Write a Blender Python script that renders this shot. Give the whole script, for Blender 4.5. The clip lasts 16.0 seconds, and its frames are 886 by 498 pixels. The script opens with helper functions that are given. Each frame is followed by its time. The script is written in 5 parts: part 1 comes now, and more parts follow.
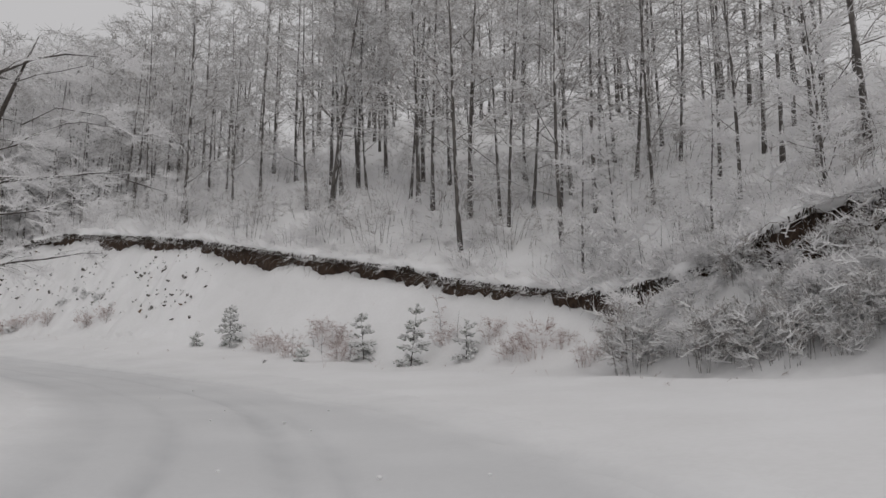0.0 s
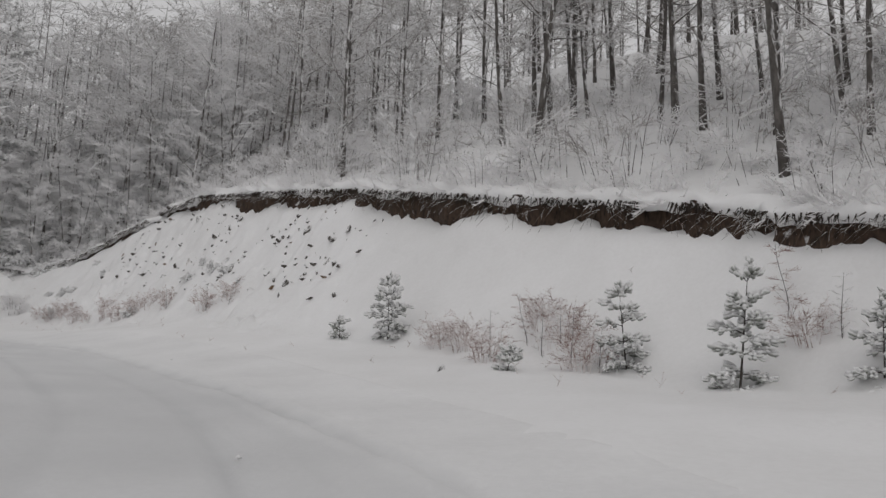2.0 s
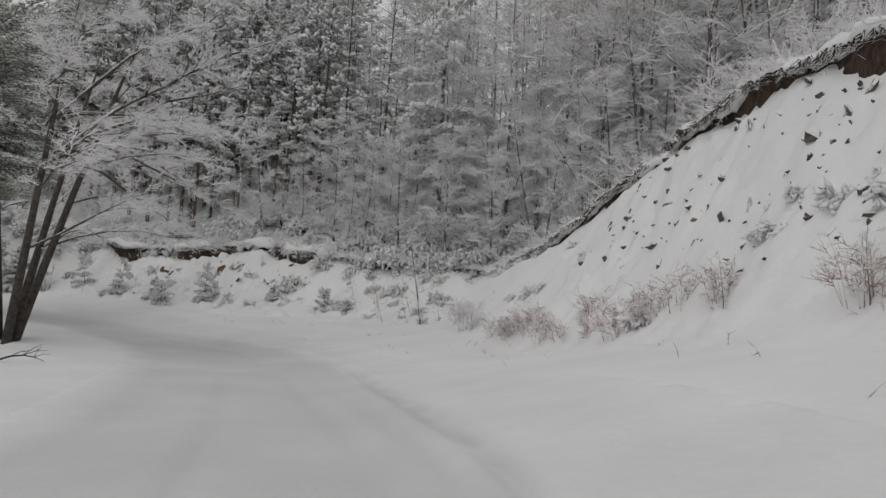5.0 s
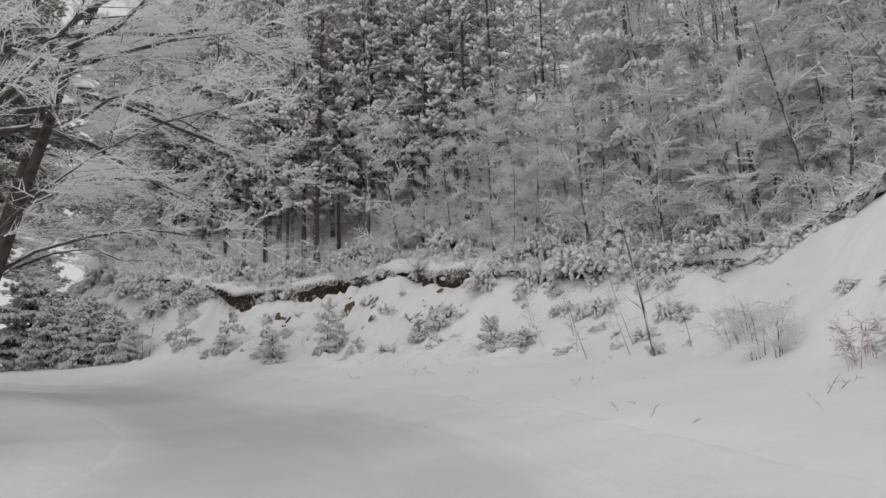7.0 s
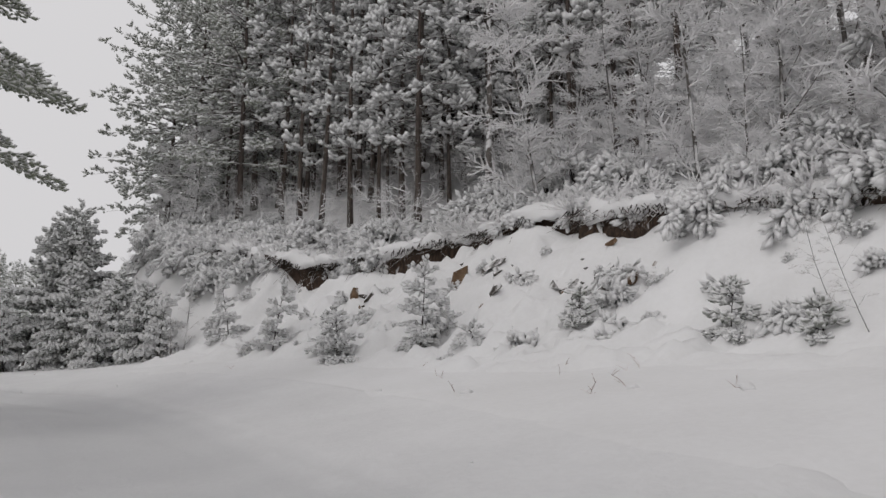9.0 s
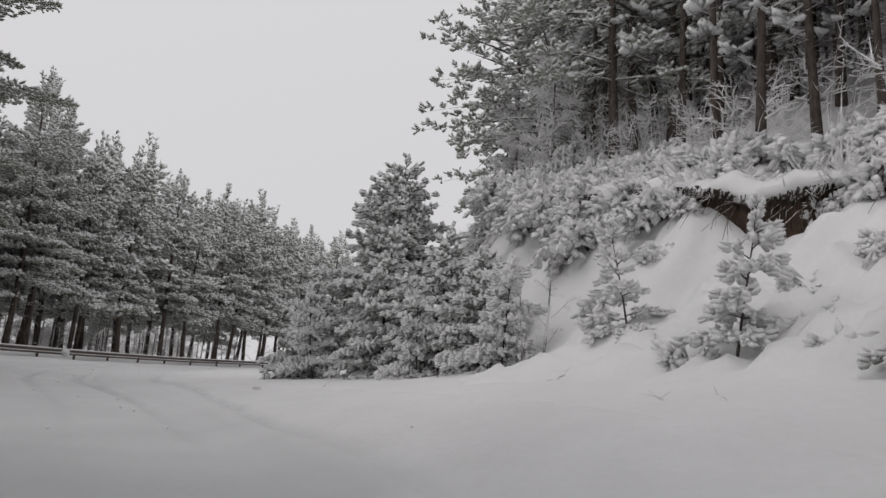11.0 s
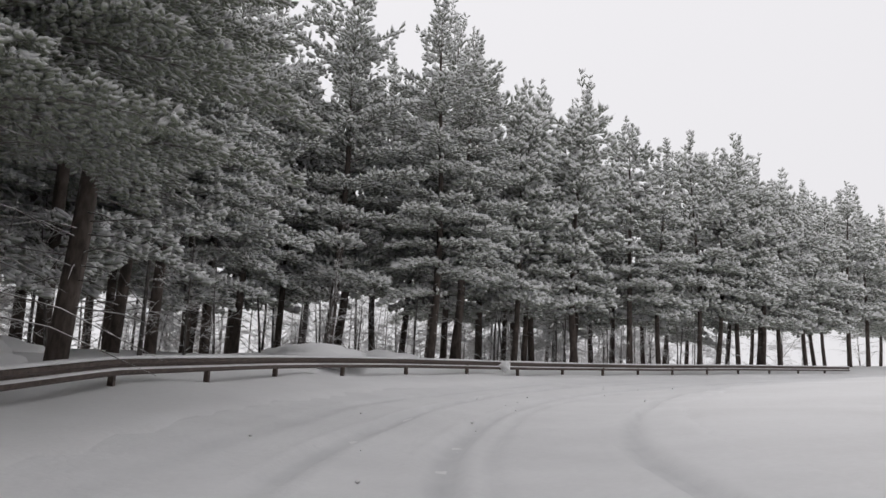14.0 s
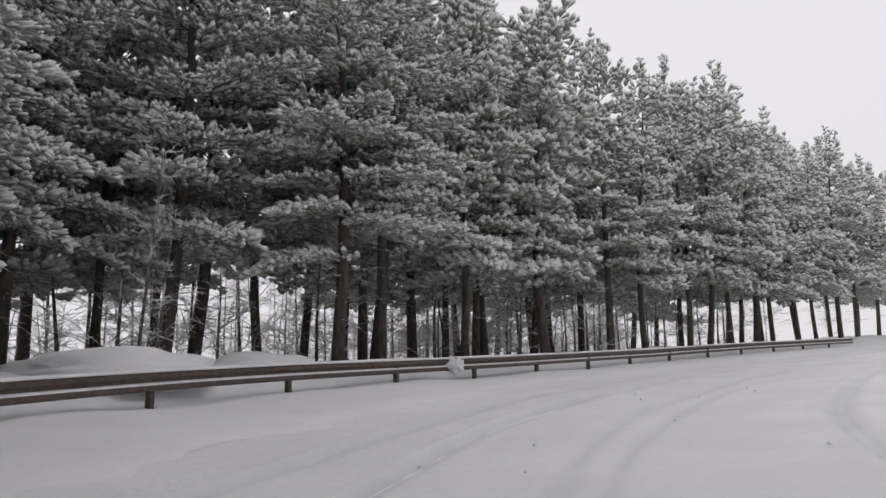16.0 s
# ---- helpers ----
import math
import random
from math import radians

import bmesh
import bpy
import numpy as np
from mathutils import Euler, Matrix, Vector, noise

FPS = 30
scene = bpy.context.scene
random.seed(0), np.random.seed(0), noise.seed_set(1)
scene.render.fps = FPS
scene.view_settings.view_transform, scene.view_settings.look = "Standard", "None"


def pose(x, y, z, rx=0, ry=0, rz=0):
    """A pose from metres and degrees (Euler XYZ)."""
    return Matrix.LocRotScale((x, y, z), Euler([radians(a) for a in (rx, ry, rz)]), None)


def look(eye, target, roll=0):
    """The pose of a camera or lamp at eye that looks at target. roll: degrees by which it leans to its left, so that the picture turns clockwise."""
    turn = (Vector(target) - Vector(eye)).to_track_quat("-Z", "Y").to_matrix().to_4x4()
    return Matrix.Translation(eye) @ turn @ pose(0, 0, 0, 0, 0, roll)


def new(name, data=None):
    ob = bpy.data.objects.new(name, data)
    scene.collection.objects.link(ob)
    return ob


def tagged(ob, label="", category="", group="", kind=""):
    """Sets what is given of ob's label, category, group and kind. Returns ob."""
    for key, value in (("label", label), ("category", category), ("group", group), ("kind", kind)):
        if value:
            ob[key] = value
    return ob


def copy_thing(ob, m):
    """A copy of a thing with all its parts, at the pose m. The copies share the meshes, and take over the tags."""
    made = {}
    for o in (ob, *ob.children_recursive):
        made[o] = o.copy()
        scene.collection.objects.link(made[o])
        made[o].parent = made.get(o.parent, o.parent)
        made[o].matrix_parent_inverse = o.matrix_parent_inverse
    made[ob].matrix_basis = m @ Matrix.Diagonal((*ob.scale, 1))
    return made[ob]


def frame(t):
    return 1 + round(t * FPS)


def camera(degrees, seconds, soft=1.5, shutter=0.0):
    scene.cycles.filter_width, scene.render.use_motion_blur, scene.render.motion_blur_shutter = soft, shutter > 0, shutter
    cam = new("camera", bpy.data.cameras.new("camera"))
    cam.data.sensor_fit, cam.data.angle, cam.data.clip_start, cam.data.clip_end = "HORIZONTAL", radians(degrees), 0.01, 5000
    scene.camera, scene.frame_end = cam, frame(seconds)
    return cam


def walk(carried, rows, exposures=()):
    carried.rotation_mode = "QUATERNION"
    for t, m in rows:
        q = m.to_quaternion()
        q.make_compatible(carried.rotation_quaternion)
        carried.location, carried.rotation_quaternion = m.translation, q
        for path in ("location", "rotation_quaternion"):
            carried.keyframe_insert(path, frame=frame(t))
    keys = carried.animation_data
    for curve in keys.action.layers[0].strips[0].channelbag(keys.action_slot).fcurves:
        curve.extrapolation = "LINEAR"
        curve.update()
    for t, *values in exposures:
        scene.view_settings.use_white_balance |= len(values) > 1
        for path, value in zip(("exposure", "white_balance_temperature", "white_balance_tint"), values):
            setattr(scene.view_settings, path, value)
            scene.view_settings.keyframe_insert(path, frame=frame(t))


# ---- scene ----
cam = camera(59.6, 16.0, 1.5)
METRES, EYE, TILT, LEAN, TURN = 113.0, 1.4, 11.0, -0.5, 0.0
ROWS = [
    (0.0, 0.0, 0.0, 0.0, -0.0, 0.0, -0.0),
    (0.5, -0.0048, 0.0348, -0.0049, 1.75, -0.11, 0.14),
    (1.0, -0.0105, 0.0687, -0.0091, 2.91, -0.28, 0.39),
    (1.5, -0.019, 0.1022, -0.0131, 7.38, -0.01, 0.49),
    (2.0, -0.0299, 0.1357, -0.0175, 13.31, -0.08, 0.4),
    (2.5, -0.044, 0.1688, -0.0211, 21.9, -0.01, 0.61),
    (3.0, -0.0602, 0.1968, -0.0237, 26.6, 0.05, 1.38),
    (3.5, -0.0792, 0.2232, -0.0264, 32.12, 0.3, 2.13),
    (4.0, -0.1004, 0.2482, -0.0288, 35.94, 0.48, 3.06),
    (4.5, -0.1237, 0.2717, -0.0304, 40.58, 1.06, 3.76),
    (5.0, -0.1478, 0.2936, -0.0323, 47.57, 2.15, 5.1),
    (7.5, -0.2839, 0.3786, -0.0387, 61.33, 7.34, 11.37),
    (8.0, -0.3125, 0.392, -0.0394, 62.72, 7.53, 11.46),
    (8.5, -0.3379, 0.4044, -0.0399, 64.1, 7.9, 11.09),
    (9.0, -0.3672, 0.4158, -0.0399, 69.14, 9.04, 10.18),
    (9.5, -0.3981, 0.4234, -0.0387, 77.42, 10.46, 8.74),
    (12.0, -0.5469, 0.409, -0.0229, 108.73, 15.85, 6.06),
    (12.5, -0.5727, 0.3961, -0.0184, 118.22, 16.88, 4.71),
    (13.0, -0.5961, 0.382, -0.0139, 123.68, 17.36, 4.87),
    (13.5, -0.6198, 0.3679, -0.009, 126.47, 17.5, 5.42),
    (14.0, -0.6409, 0.3532, -0.0045, 128.23, 17.33, 5.38),
    (14.5, -0.6627, 0.3367, 0.0007, 130.44, 17.02, 5.21),
    (15.0, -0.6848, 0.3205, 0.0056, 131.0, 16.88, 5.74),
    (15.5, -0.7082, 0.3045, 0.0104, 129.61, 16.88, 7.04),
    (16.0, -0.7325, 0.289, 0.0144, 123.8, 16.24, 9.36),
]
walk(cam, [(t, pose(0, 0, EYE, TILT, LEAN, TURN) @ pose(METRES * x, METRES * y, METRES * z, 90 + pitch, roll, yaw)) for t, x, y, z, yaw, pitch, roll in ROWS],
     [(0.0, -0.54, 6500, 9.5), (5.0, -0.52, 6500, 8), (7.5, -0.2, 6500, 10), (9.3, -0.2, 6490, 10), (12.0, -0.2, 6460, 10.5), (13.5, 0.03, 6440, 10.5), (15.0, 0.3, 6420, 12), (15.6, 0.1, 6410, 12.5), (16.0, 0.1, 6390, 13)])

# ---- light ----
SUN_UP, SUN_TURN = radians(48), radians(200)
world = bpy.data.worlds.new("overcast_sky")
scene.world = world
world.use_nodes = True
wn, wl = world.node_tree.nodes, world.node_tree.links
wn.clear()
sky = wn.new("ShaderNodeTexSky")
sky.sky_type, sky.sun_disc, sky.sun_elevation, sky.sun_rotation = "NISHITA", False, SUN_UP, SUN_TURN
grey = wn.new("ShaderNodeHueSaturation")
grey.inputs["Saturation"].default_value = 0.06
cloud = wn.new("ShaderNodeMix")
cloud.data_type = "RGBA"
cloud.inputs[0].default_value = 0.92
cloud.inputs[7].default_value = (7.85, 7.72, 7.85, 1)
back = wn.new("ShaderNodeBackground")
wout = wn.new("ShaderNodeOutputWorld")
wl.new(sky.outputs[0], grey.inputs["Color"])
wl.new(grey.outputs[0], cloud.inputs[6])
# an overcast sky is brighter overhead than near the horizon
way = wn.new("ShaderNodeTexCoord")
up_part = wn.new("ShaderNodeSeparateXYZ")
dome = wn.new("ShaderNodeMapRange")
dome.inputs["From Min"].default_value, dome.inputs["From Max"].default_value = 0.0, 1.0
dome.inputs["To Min"].default_value, dome.inputs["To Max"].default_value = 0.094, 0.109
wl.new(way.outputs["Generated"], up_part.inputs[0])
wl.new(up_part.outputs[2], dome.inputs["Value"])
wl.new(dome.outputs[0], back.inputs["Strength"])
wl.new(cloud.outputs[2], back.inputs["Color"])
wl.new(back.outputs[0], wout.inputs["Surface"])
sun_data = bpy.data.lights.new("sun", "SUN")
sun_data.energy, sun_data.angle, sun_data.color = 0.5, radians(35), (1.0, 0.97, 0.93)
sun = new("sun", sun_data)
sun.matrix_world = look((0, 0, 80), (0 - math.sin(SUN_TURN) * -40, 0 - math.cos(SUN_TURN) * 40, 80 - math.tan(SUN_UP) * 40))


# ---- materials ----
def nodes_of(name):
    m = bpy.data.materials.new(name)
    m.use_nodes = True
    return m, m.node_tree.nodes, m.node_tree.links, m.node_tree.nodes["Principled BSDF"]


def noise_node(n, l, scale, detail=4, stretch=None, rough=0.6):
    tc = n.new("ShaderNodeTexCoord")
    no = n.new("ShaderNodeTexNoise")
    no.inputs["Scale"].default_value, no.inputs["Detail"].default_value, no.inputs["Roughness"].default_value = scale, detail, rough
    if stretch:
        mp = n.new("ShaderNodeMapping")
        mp.inputs["Scale"].default_value = stretch
        l.new(tc.outputs["Object"], mp.inputs["Vector"])
        l.new(mp.outputs[0], no.inputs["Vector"])
    else:
        l.new(tc.outputs["Object"], no.inputs["Vector"])
    return no.outputs["Fac"]


def ramp(n, l, fac, stops):
    r = n.new("ShaderNodeValToRGB")
    while len(r.color_ramp.elements) < len(stops):
        r.color_ramp.elements.new(0.5)
    for e, (p, c) in zip(r.color_ramp.elements, stops):
        e.position = p
        e.color = (*c, 1) if len(c) == 3 else c
    l.new(fac, r.inputs[0])
    return r.outputs[0]


def maths(n, l, op, a, b, clamp=False):
    m = n.new("ShaderNodeMath")
    m.operation, m.use_clamp = op, clamp
    for i, v in enumerate((a, b)):
        if isinstance(v, (int, float)):
            m.inputs[i].default_value = v
        else:
            l.new(v, m.inputs[i])
    return m.outputs[0]


def mixed(n, l, fac, a, b):
    m = n.new("ShaderNodeMix")
    m.data_type = "RGBA"
    for i, v in ((0, fac), (6, a), (7, b)):
        if isinstance(v, tuple):
            m.inputs[i].default_value = (*v, 1)
        elif isinstance(v, (int, float)):
            m.inputs[i].default_value = v
        else:
            l.new(v, m.inputs[i])
    return m.outputs[2]


def bumped(n, l, p, height, strength, distance=0.02):
    b = n.new("ShaderNodeBump")
    b.inputs["Strength"].default_value, b.inputs["Distance"].default_value = strength, distance
    l.new(height, b.inputs["Height"])
    l.new(b.outputs[0], p.inputs["Normal"])


def snow_material(name, low, high, bump=0.35, rough=0.75, big=0.25):
    m, n, l, p = nodes_of(name)
    coarse, fine = noise_node(n, l, big, 5), noise_node(n, l, 9.0, 6)
    both = maths(n, l, "ADD", maths(n, l, "MULTIPLY", coarse, 0.7), maths(n, l, "MULTIPLY", fine, 0.3))
    l.new(ramp(n, l, both, [(0.35, low), (0.62, high)]), p.inputs["Base Color"])
    p.inputs["Roughness"].default_value = rough
    p.inputs["Specular IOR Level"].default_value = 0.25
    bumped(n, l, p, both, bump, 0.06)
    return m


def frosted(name, dark, light, frost=(0.79, 0.785, 0.785), bias=0.0, up=0.5, scale=6.0, stretch=None, side=0.0, rough=0.85, spread=1.6, soft=(0.35, 0.6), bump=0.5, fine=3):
    """A dark surface on which snow lies: more where it faces up, or to the weather side, in patches."""
    m, n, l, p = nodes_of(name)
    grain = noise_node(n, l, scale * fine, 5, stretch)
    patch = noise_node(n, l, scale, 4, stretch)
    base = ramp(n, l, grain, [(0.3, dark), (0.7, light)])
    geo = n.new("ShaderNodeNewGeometry")
    sep = n.new("ShaderNodeSeparateXYZ")
    l.new(geo.outputs["Normal"], sep.inputs[0])
    lift = maths(n, l, "MULTIPLY", sep.outputs[2], up)
    if side:
        lift = maths(n, l, "ADD", lift, maths(n, l, "MULTIPLY", sep.outputs[0], side))
    fac = maths(n, l, "ADD", maths(n, l, "MULTIPLY", maths(n, l, "SUBTRACT", patch, 0.5), spread * 2), maths(n, l, "ADD", lift, bias))
    sharp = ramp(n, l, fac, [(soft[0], (0, 0, 0)), (soft[1], (1, 1, 1))])
    l.new(mixed(n, l, sharp, base, frost), p.inputs["Base Color"])
    p.inputs["Roughness"].default_value = rough
    p.inputs["Specular IOR Level"].default_value = 0.2
    bumped(n, l, p, grain, bump, 0.02)
    return m


M_SNOW = snow_material("snow", (0.76, 0.755, 0.755), (0.84, 0.837, 0.842), 0.5)
M_ROAD = snow_material("packed_snow", (0.75, 0.747, 0.75), (0.83, 0.828, 0.832), 0.65, 0.7, 0.5)
# mixes in a greyer tone along the wheel ruts and over the packed lane
road_grey = M_ROAD.node_tree
greyed = road_grey.nodes.new("ShaderNodeAttribute")
greyed.attribute_name = "road_grey"
base_link = road_grey.nodes["Principled BSDF"].inputs["Base Color"].links[0].from_socket
road_grey.links.new(mixed(road_grey.nodes, road_grey.links, greyed.outputs["Fac"], base_link, (0.52, 0.525, 0.535)), road_grey.nodes["Principled BSDF"].inputs["Base Color"])
M_LOAD = snow_material("snow_load", (0.74, 0.735, 0.735), (0.84, 0.837, 0.842), 0.3, 0.8, 2.0)
M_BEECH = frosted("beech_bark", (0.065, 0.06, 0.055), (0.17, 0.155, 0.145), bias=0.2, up=0.4, scale=2.2, stretch=(1, 1, 0.5), side=0.25, spread=1.3)
M_LIMB = frosted("frosted_limb", (0.08, 0.07, 0.065), (0.2, 0.18, 0.165), bias=0.4, up=0.5, scale=3.0)
M_TWIG = frosted("frosted_twig", (0.3, 0.28, 0.268), (0.50, 0.475, 0.46), frost=(0.8, 0.795, 0.795), bias=0.72, up=0.3, scale=2.0)
M_HOAR = frosted("hoar_coated_twig", (0.46, 0.44, 0.435), (0.64, 0.62, 0.615), frost=(0.85, 0.842, 0.845), bias=1.2, up=0.3, scale=2.5)
M_RED = frosted("red_brown_twig", (0.22, 0.135, 0.115), (0.41, 0.295, 0.265), frost=(0.79, 0.75, 0.745), bias=0.66, up=0.5, scale=4.0)
M_PINE = frosted("pine_bark", (0.052, 0.042, 0.037), (0.155, 0.127, 0.112), bias=-0.02, up=0.6, scale=2.6, stretch=(1, 1, 0.35), side=0.16, spread=0.9)
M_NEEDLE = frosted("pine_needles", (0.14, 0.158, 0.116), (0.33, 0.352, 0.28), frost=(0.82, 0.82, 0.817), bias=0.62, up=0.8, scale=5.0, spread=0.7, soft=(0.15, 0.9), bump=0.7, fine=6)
# frost-dusted needles; pale base and extra frost also stand in for haze
M_DUSTED = frosted("dusted_hazy_needles", (0.205, 0.225, 0.18), (0.445, 0.47, 0.405), frost=(0.84, 0.84, 0.838), bias=0.85, up=0.85, scale=5.0, spread=0.6, soft=(0.3, 0.9), bump=0.7, fine=6)
M_RIME = frosted("snowed_needles", (0.15, 0.165, 0.14), (0.34, 0.355, 0.32), frost=(0.82, 0.82, 0.818), bias=0.78, up=0.75, scale=4.0, spread=0.8, soft=(0.12, 0.9), bump=0.6, fine=6)
# snow coat, whitened further so that distant pines carry haze in their colour
M_WHITE = frosted("snow_and_haze_needles", (0.27, 0.275, 0.26), (0.48, 0.485, 0.47), frost=(0.83, 0.83, 0.83), bias=1.05, up=0.6, scale=3.0, spread=1.0, soft=(0.05, 0.9), bump=0.5, fine=6)
M_STEM = frosted("dark_stem", (0.035, 0.03, 0.027), (0.11, 0.095, 0.085), bias=-0.1, up=0.75, scale=2.4, spread=0.8)
M_BOUGH = frosted("snow_topped_bough", (0.05, 0.044, 0.04), (0.13, 0.115, 0.103), bias=0.15, up=0.8, scale=2.4, spread=0.7)
M_EARTH = frosted("raw_earth", (0.02, 0.016, 0.013), (0.10, 0.066, 0.048), bias=-0.1, up=0.75, scale=3.6, stretch=(1, 1, 0.3), spread=1.1, bump=0.9)
M_ROCK = frosted("grey_rock", (0.04, 0.036, 0.033), (0.16, 0.145, 0.13), bias=0.3, up=0.8, scale=2.5, spread=0.9)
M_RUST = frosted("reddish_rock", (0.10, 0.06, 0.035), (0.23, 0.155, 0.10), bias=0.05, up=0.9, scale=1.5, spread=0.6)
M_TURF = frosted("dead_turf", (0.02, 0.017, 0.014), (0.075, 0.06, 0.05), bias=-0.1, up=0.6, scale=3.0, spread=0.8)
M_ROOT = frosted("hanging_root", (0.05, 0.038, 0.03), (0.17, 0.13, 0.105), bias=0.1, up=0.7, scale=4.0)
M_RAIL = frosted("weathered_steel", (0.06, 0.046, 0.04), (0.14, 0.108, 0.092), bias=-0.75, up=1.1, scale=3.0, rough=0.5, spread=0.3)

# ---- the land ----
# Plan lines of the land: the foot of the cut bank, its broken crest, the driven line, the rail (x, y, height).
FOOT = [(22, -60, 0.6), (21, -20, 0.9), (18, 2, 1.6), (14, 12, 2.0), (9, 19, 2.05), (5.5, 23.4, 2.15), (2.5, 28.5, 2.6), (-2.3, 32.5, 2.75),
        (-10.3, 37.5, 3.67), (-20.5, 44.2, 4.85), (-32, 51.5, 4.8), (-45, 57.5, 6.2), (-52, 57, 6.7), (-59, 54.1, 7.0)]
FOOT += [(-69, 49, 7.7), (-78.9, 45, 7.85), (-85, 43.2, 8.0), (-91, 41.5, 8.3), (-103, 41.5, 9.2), (-125, 44, 11.0), (-170, 52, 14.0), (-260, 70, 18.0)]
# crest: x, y, height of the scarp's bottom, height of its lip
CREST = [(30, -60, 6.0, 6.4), (28, -20, 6.0, 6.6), (23, 8, 6.6, 7.6), (14, 19, 6.2, 7.6), (10.6, 21.8, 5.7, 6.9), (8.4, 24.2, 5.35, 5.6), (6.2, 26.5, 3.9, 5.2), (4, 29.5, 5.3, 5.6)]
CREST += [(0.4, 33.9, 6.0, 6.7), (-1.2, 35.8, 6.7, 7.4), (-7.9, 40.3, 7.9, 8.9), (-14.1, 45.0, 9.7, 10.5), (-18, 48, 10.6, 11.35), (-26.7, 53.7, 12.2, 12.65)]
CREST += [(-29.8, 55.8, 12.15, 12.5), (-36, 59.5, 11.2, 11.7), (-40.3, 60.7, 9.9, 10.2), (-45, 62, 9.2, 9.5), (-53, 60.5, 9.9, 10.3), (-61, 57.6, 10.75, 11.5)]
CREST += [(-65.5, 56.5, 11.0, 11.7), (-70.9, 52.5, 10.2, 11.3), (-72.2, 51.5, 11.0, 11.9), (-75.5, 50, 12.1, 12.7), (-79, 48.5, 13.0, 13.5), (-82, 47.2, 14.2, 14.5)]
CREST += [(-87, 45.8, 13.6, 13.8), (-95, 46, 13.4, 13.5), (-107, 46, 13.5, 13.6), (-127, 48.5, 15.4, 15.5), (-172, 57, 18.4, 18.5), (-262, 75, 22.4, 22.5)]
ROADLINE = [(9, -60, -3.6), (4.5, -30, -1.8), (0.8, -6, -0.32), (-0.54, 3.97, 0.24), (-2.15, 11.62, 0.75), (-4.98, 19.18, 1.28), (-8.97, 25.33, 1.82),
            (-14.0, 30.79, 2.36), (-20, 36, 2.9), (-26, 39.8, 3.25), (-32.11, 42.83, 3.6), (-38.2, 45.7, 3.97), (-45.0, 47.8, 4.45), (-53.5, 47.9, 5.1)]
ROADLINE += [(-61.85, 45.86, 5.75), (-67.4, 42.67, 6.12), (-72.48, 39.28, 6.5), (-77.45, 35.43, 6.87), (-82.84, 31.75, 7.13), (-90, 28.6, 7.6),
             (-100, 27, 8.25), (-115, 28, 9.15), (-135, 32, 10.35), (-170, 40, 12.4), (-260, 58, 16.5)]
RAILLINE = [(-66, 33.2, 6.15), (-70.2, 31.9, 6.5), (-73.8, 29.6, 6.86), (-77.3, 27.1, 7.22), (-80.66, 24.63, 7.55), (-84.2, 22.7, 7.75), (-87.75, 21.0, 7.95), (-91.6, 19.9, 8.15),
            (-95.4, 19.5, 8.33), (-105, 19.6, 8.72), (-117, 20.4, 9.28), (-127, 22.3, 9.85), (-142, 26, 10.62), (-150, 28, 11.1), (-175, 34, 12.6)]


def near(line, x, y):
    """Distance to a plan line and the line's further values at the nearest place, for arrays x, y."""
    pts = np.array(line, float)
    best, vals = np.full(x.shape, 1e9), np.zeros(x.shape + (pts.shape[1] - 2,))
    side = np.zeros(x.shape)
    for a, b in zip(pts[:-1], pts[1:]):
        d = b[:2] - a[:2]
        u = np.clip(((x - a[0]) * d[0] + (y - a[1]) * d[1]) / (d @ d), 0, 1)
        px, py = x - a[0] - u * d[0], y - a[1] - u * d[1]
        r = np.hypot(px, py)
        m = r < best
        best = np.where(m, r, best)
        vals[m] = (a[2:] + u[..., None] * (b[2:] - a[2:]))[m]
        side = np.where(m, d[0] * py - d[1] * px, side)
    return best, vals, side


def inside(line, x, y):
    """True on the hill's side of a plan line."""
    ring = [p[:2] for p in line] + [(-260, 400), (400, 400), (400, -60)]
    out = np.zeros(x.shape, bool)
    for (ax, ay), (bx, by) in zip(ring, ring[1:] + ring[:1]):
        if ay != by:
            out ^= ((ay > y) != (by > y)) & (x < (bx - ax) * (y - ay) / (by - ay) + ax)
    return out


def wavy(x, y, size, seed=0.0):
    """A cheap smooth unevenness between about -1 and 1."""
    a, b = x / size + seed, y / size - seed * 1.7
    return (np.sin(a * 2.1 + 1.3 * np.sin(b * 1.7 + seed)) + np.sin(b * 2.6 + 1.1 * np.sin(a * 1.4)) + np.sin((a + b) * 3.3 + np.sin(a * 2.9 - b))) / 3


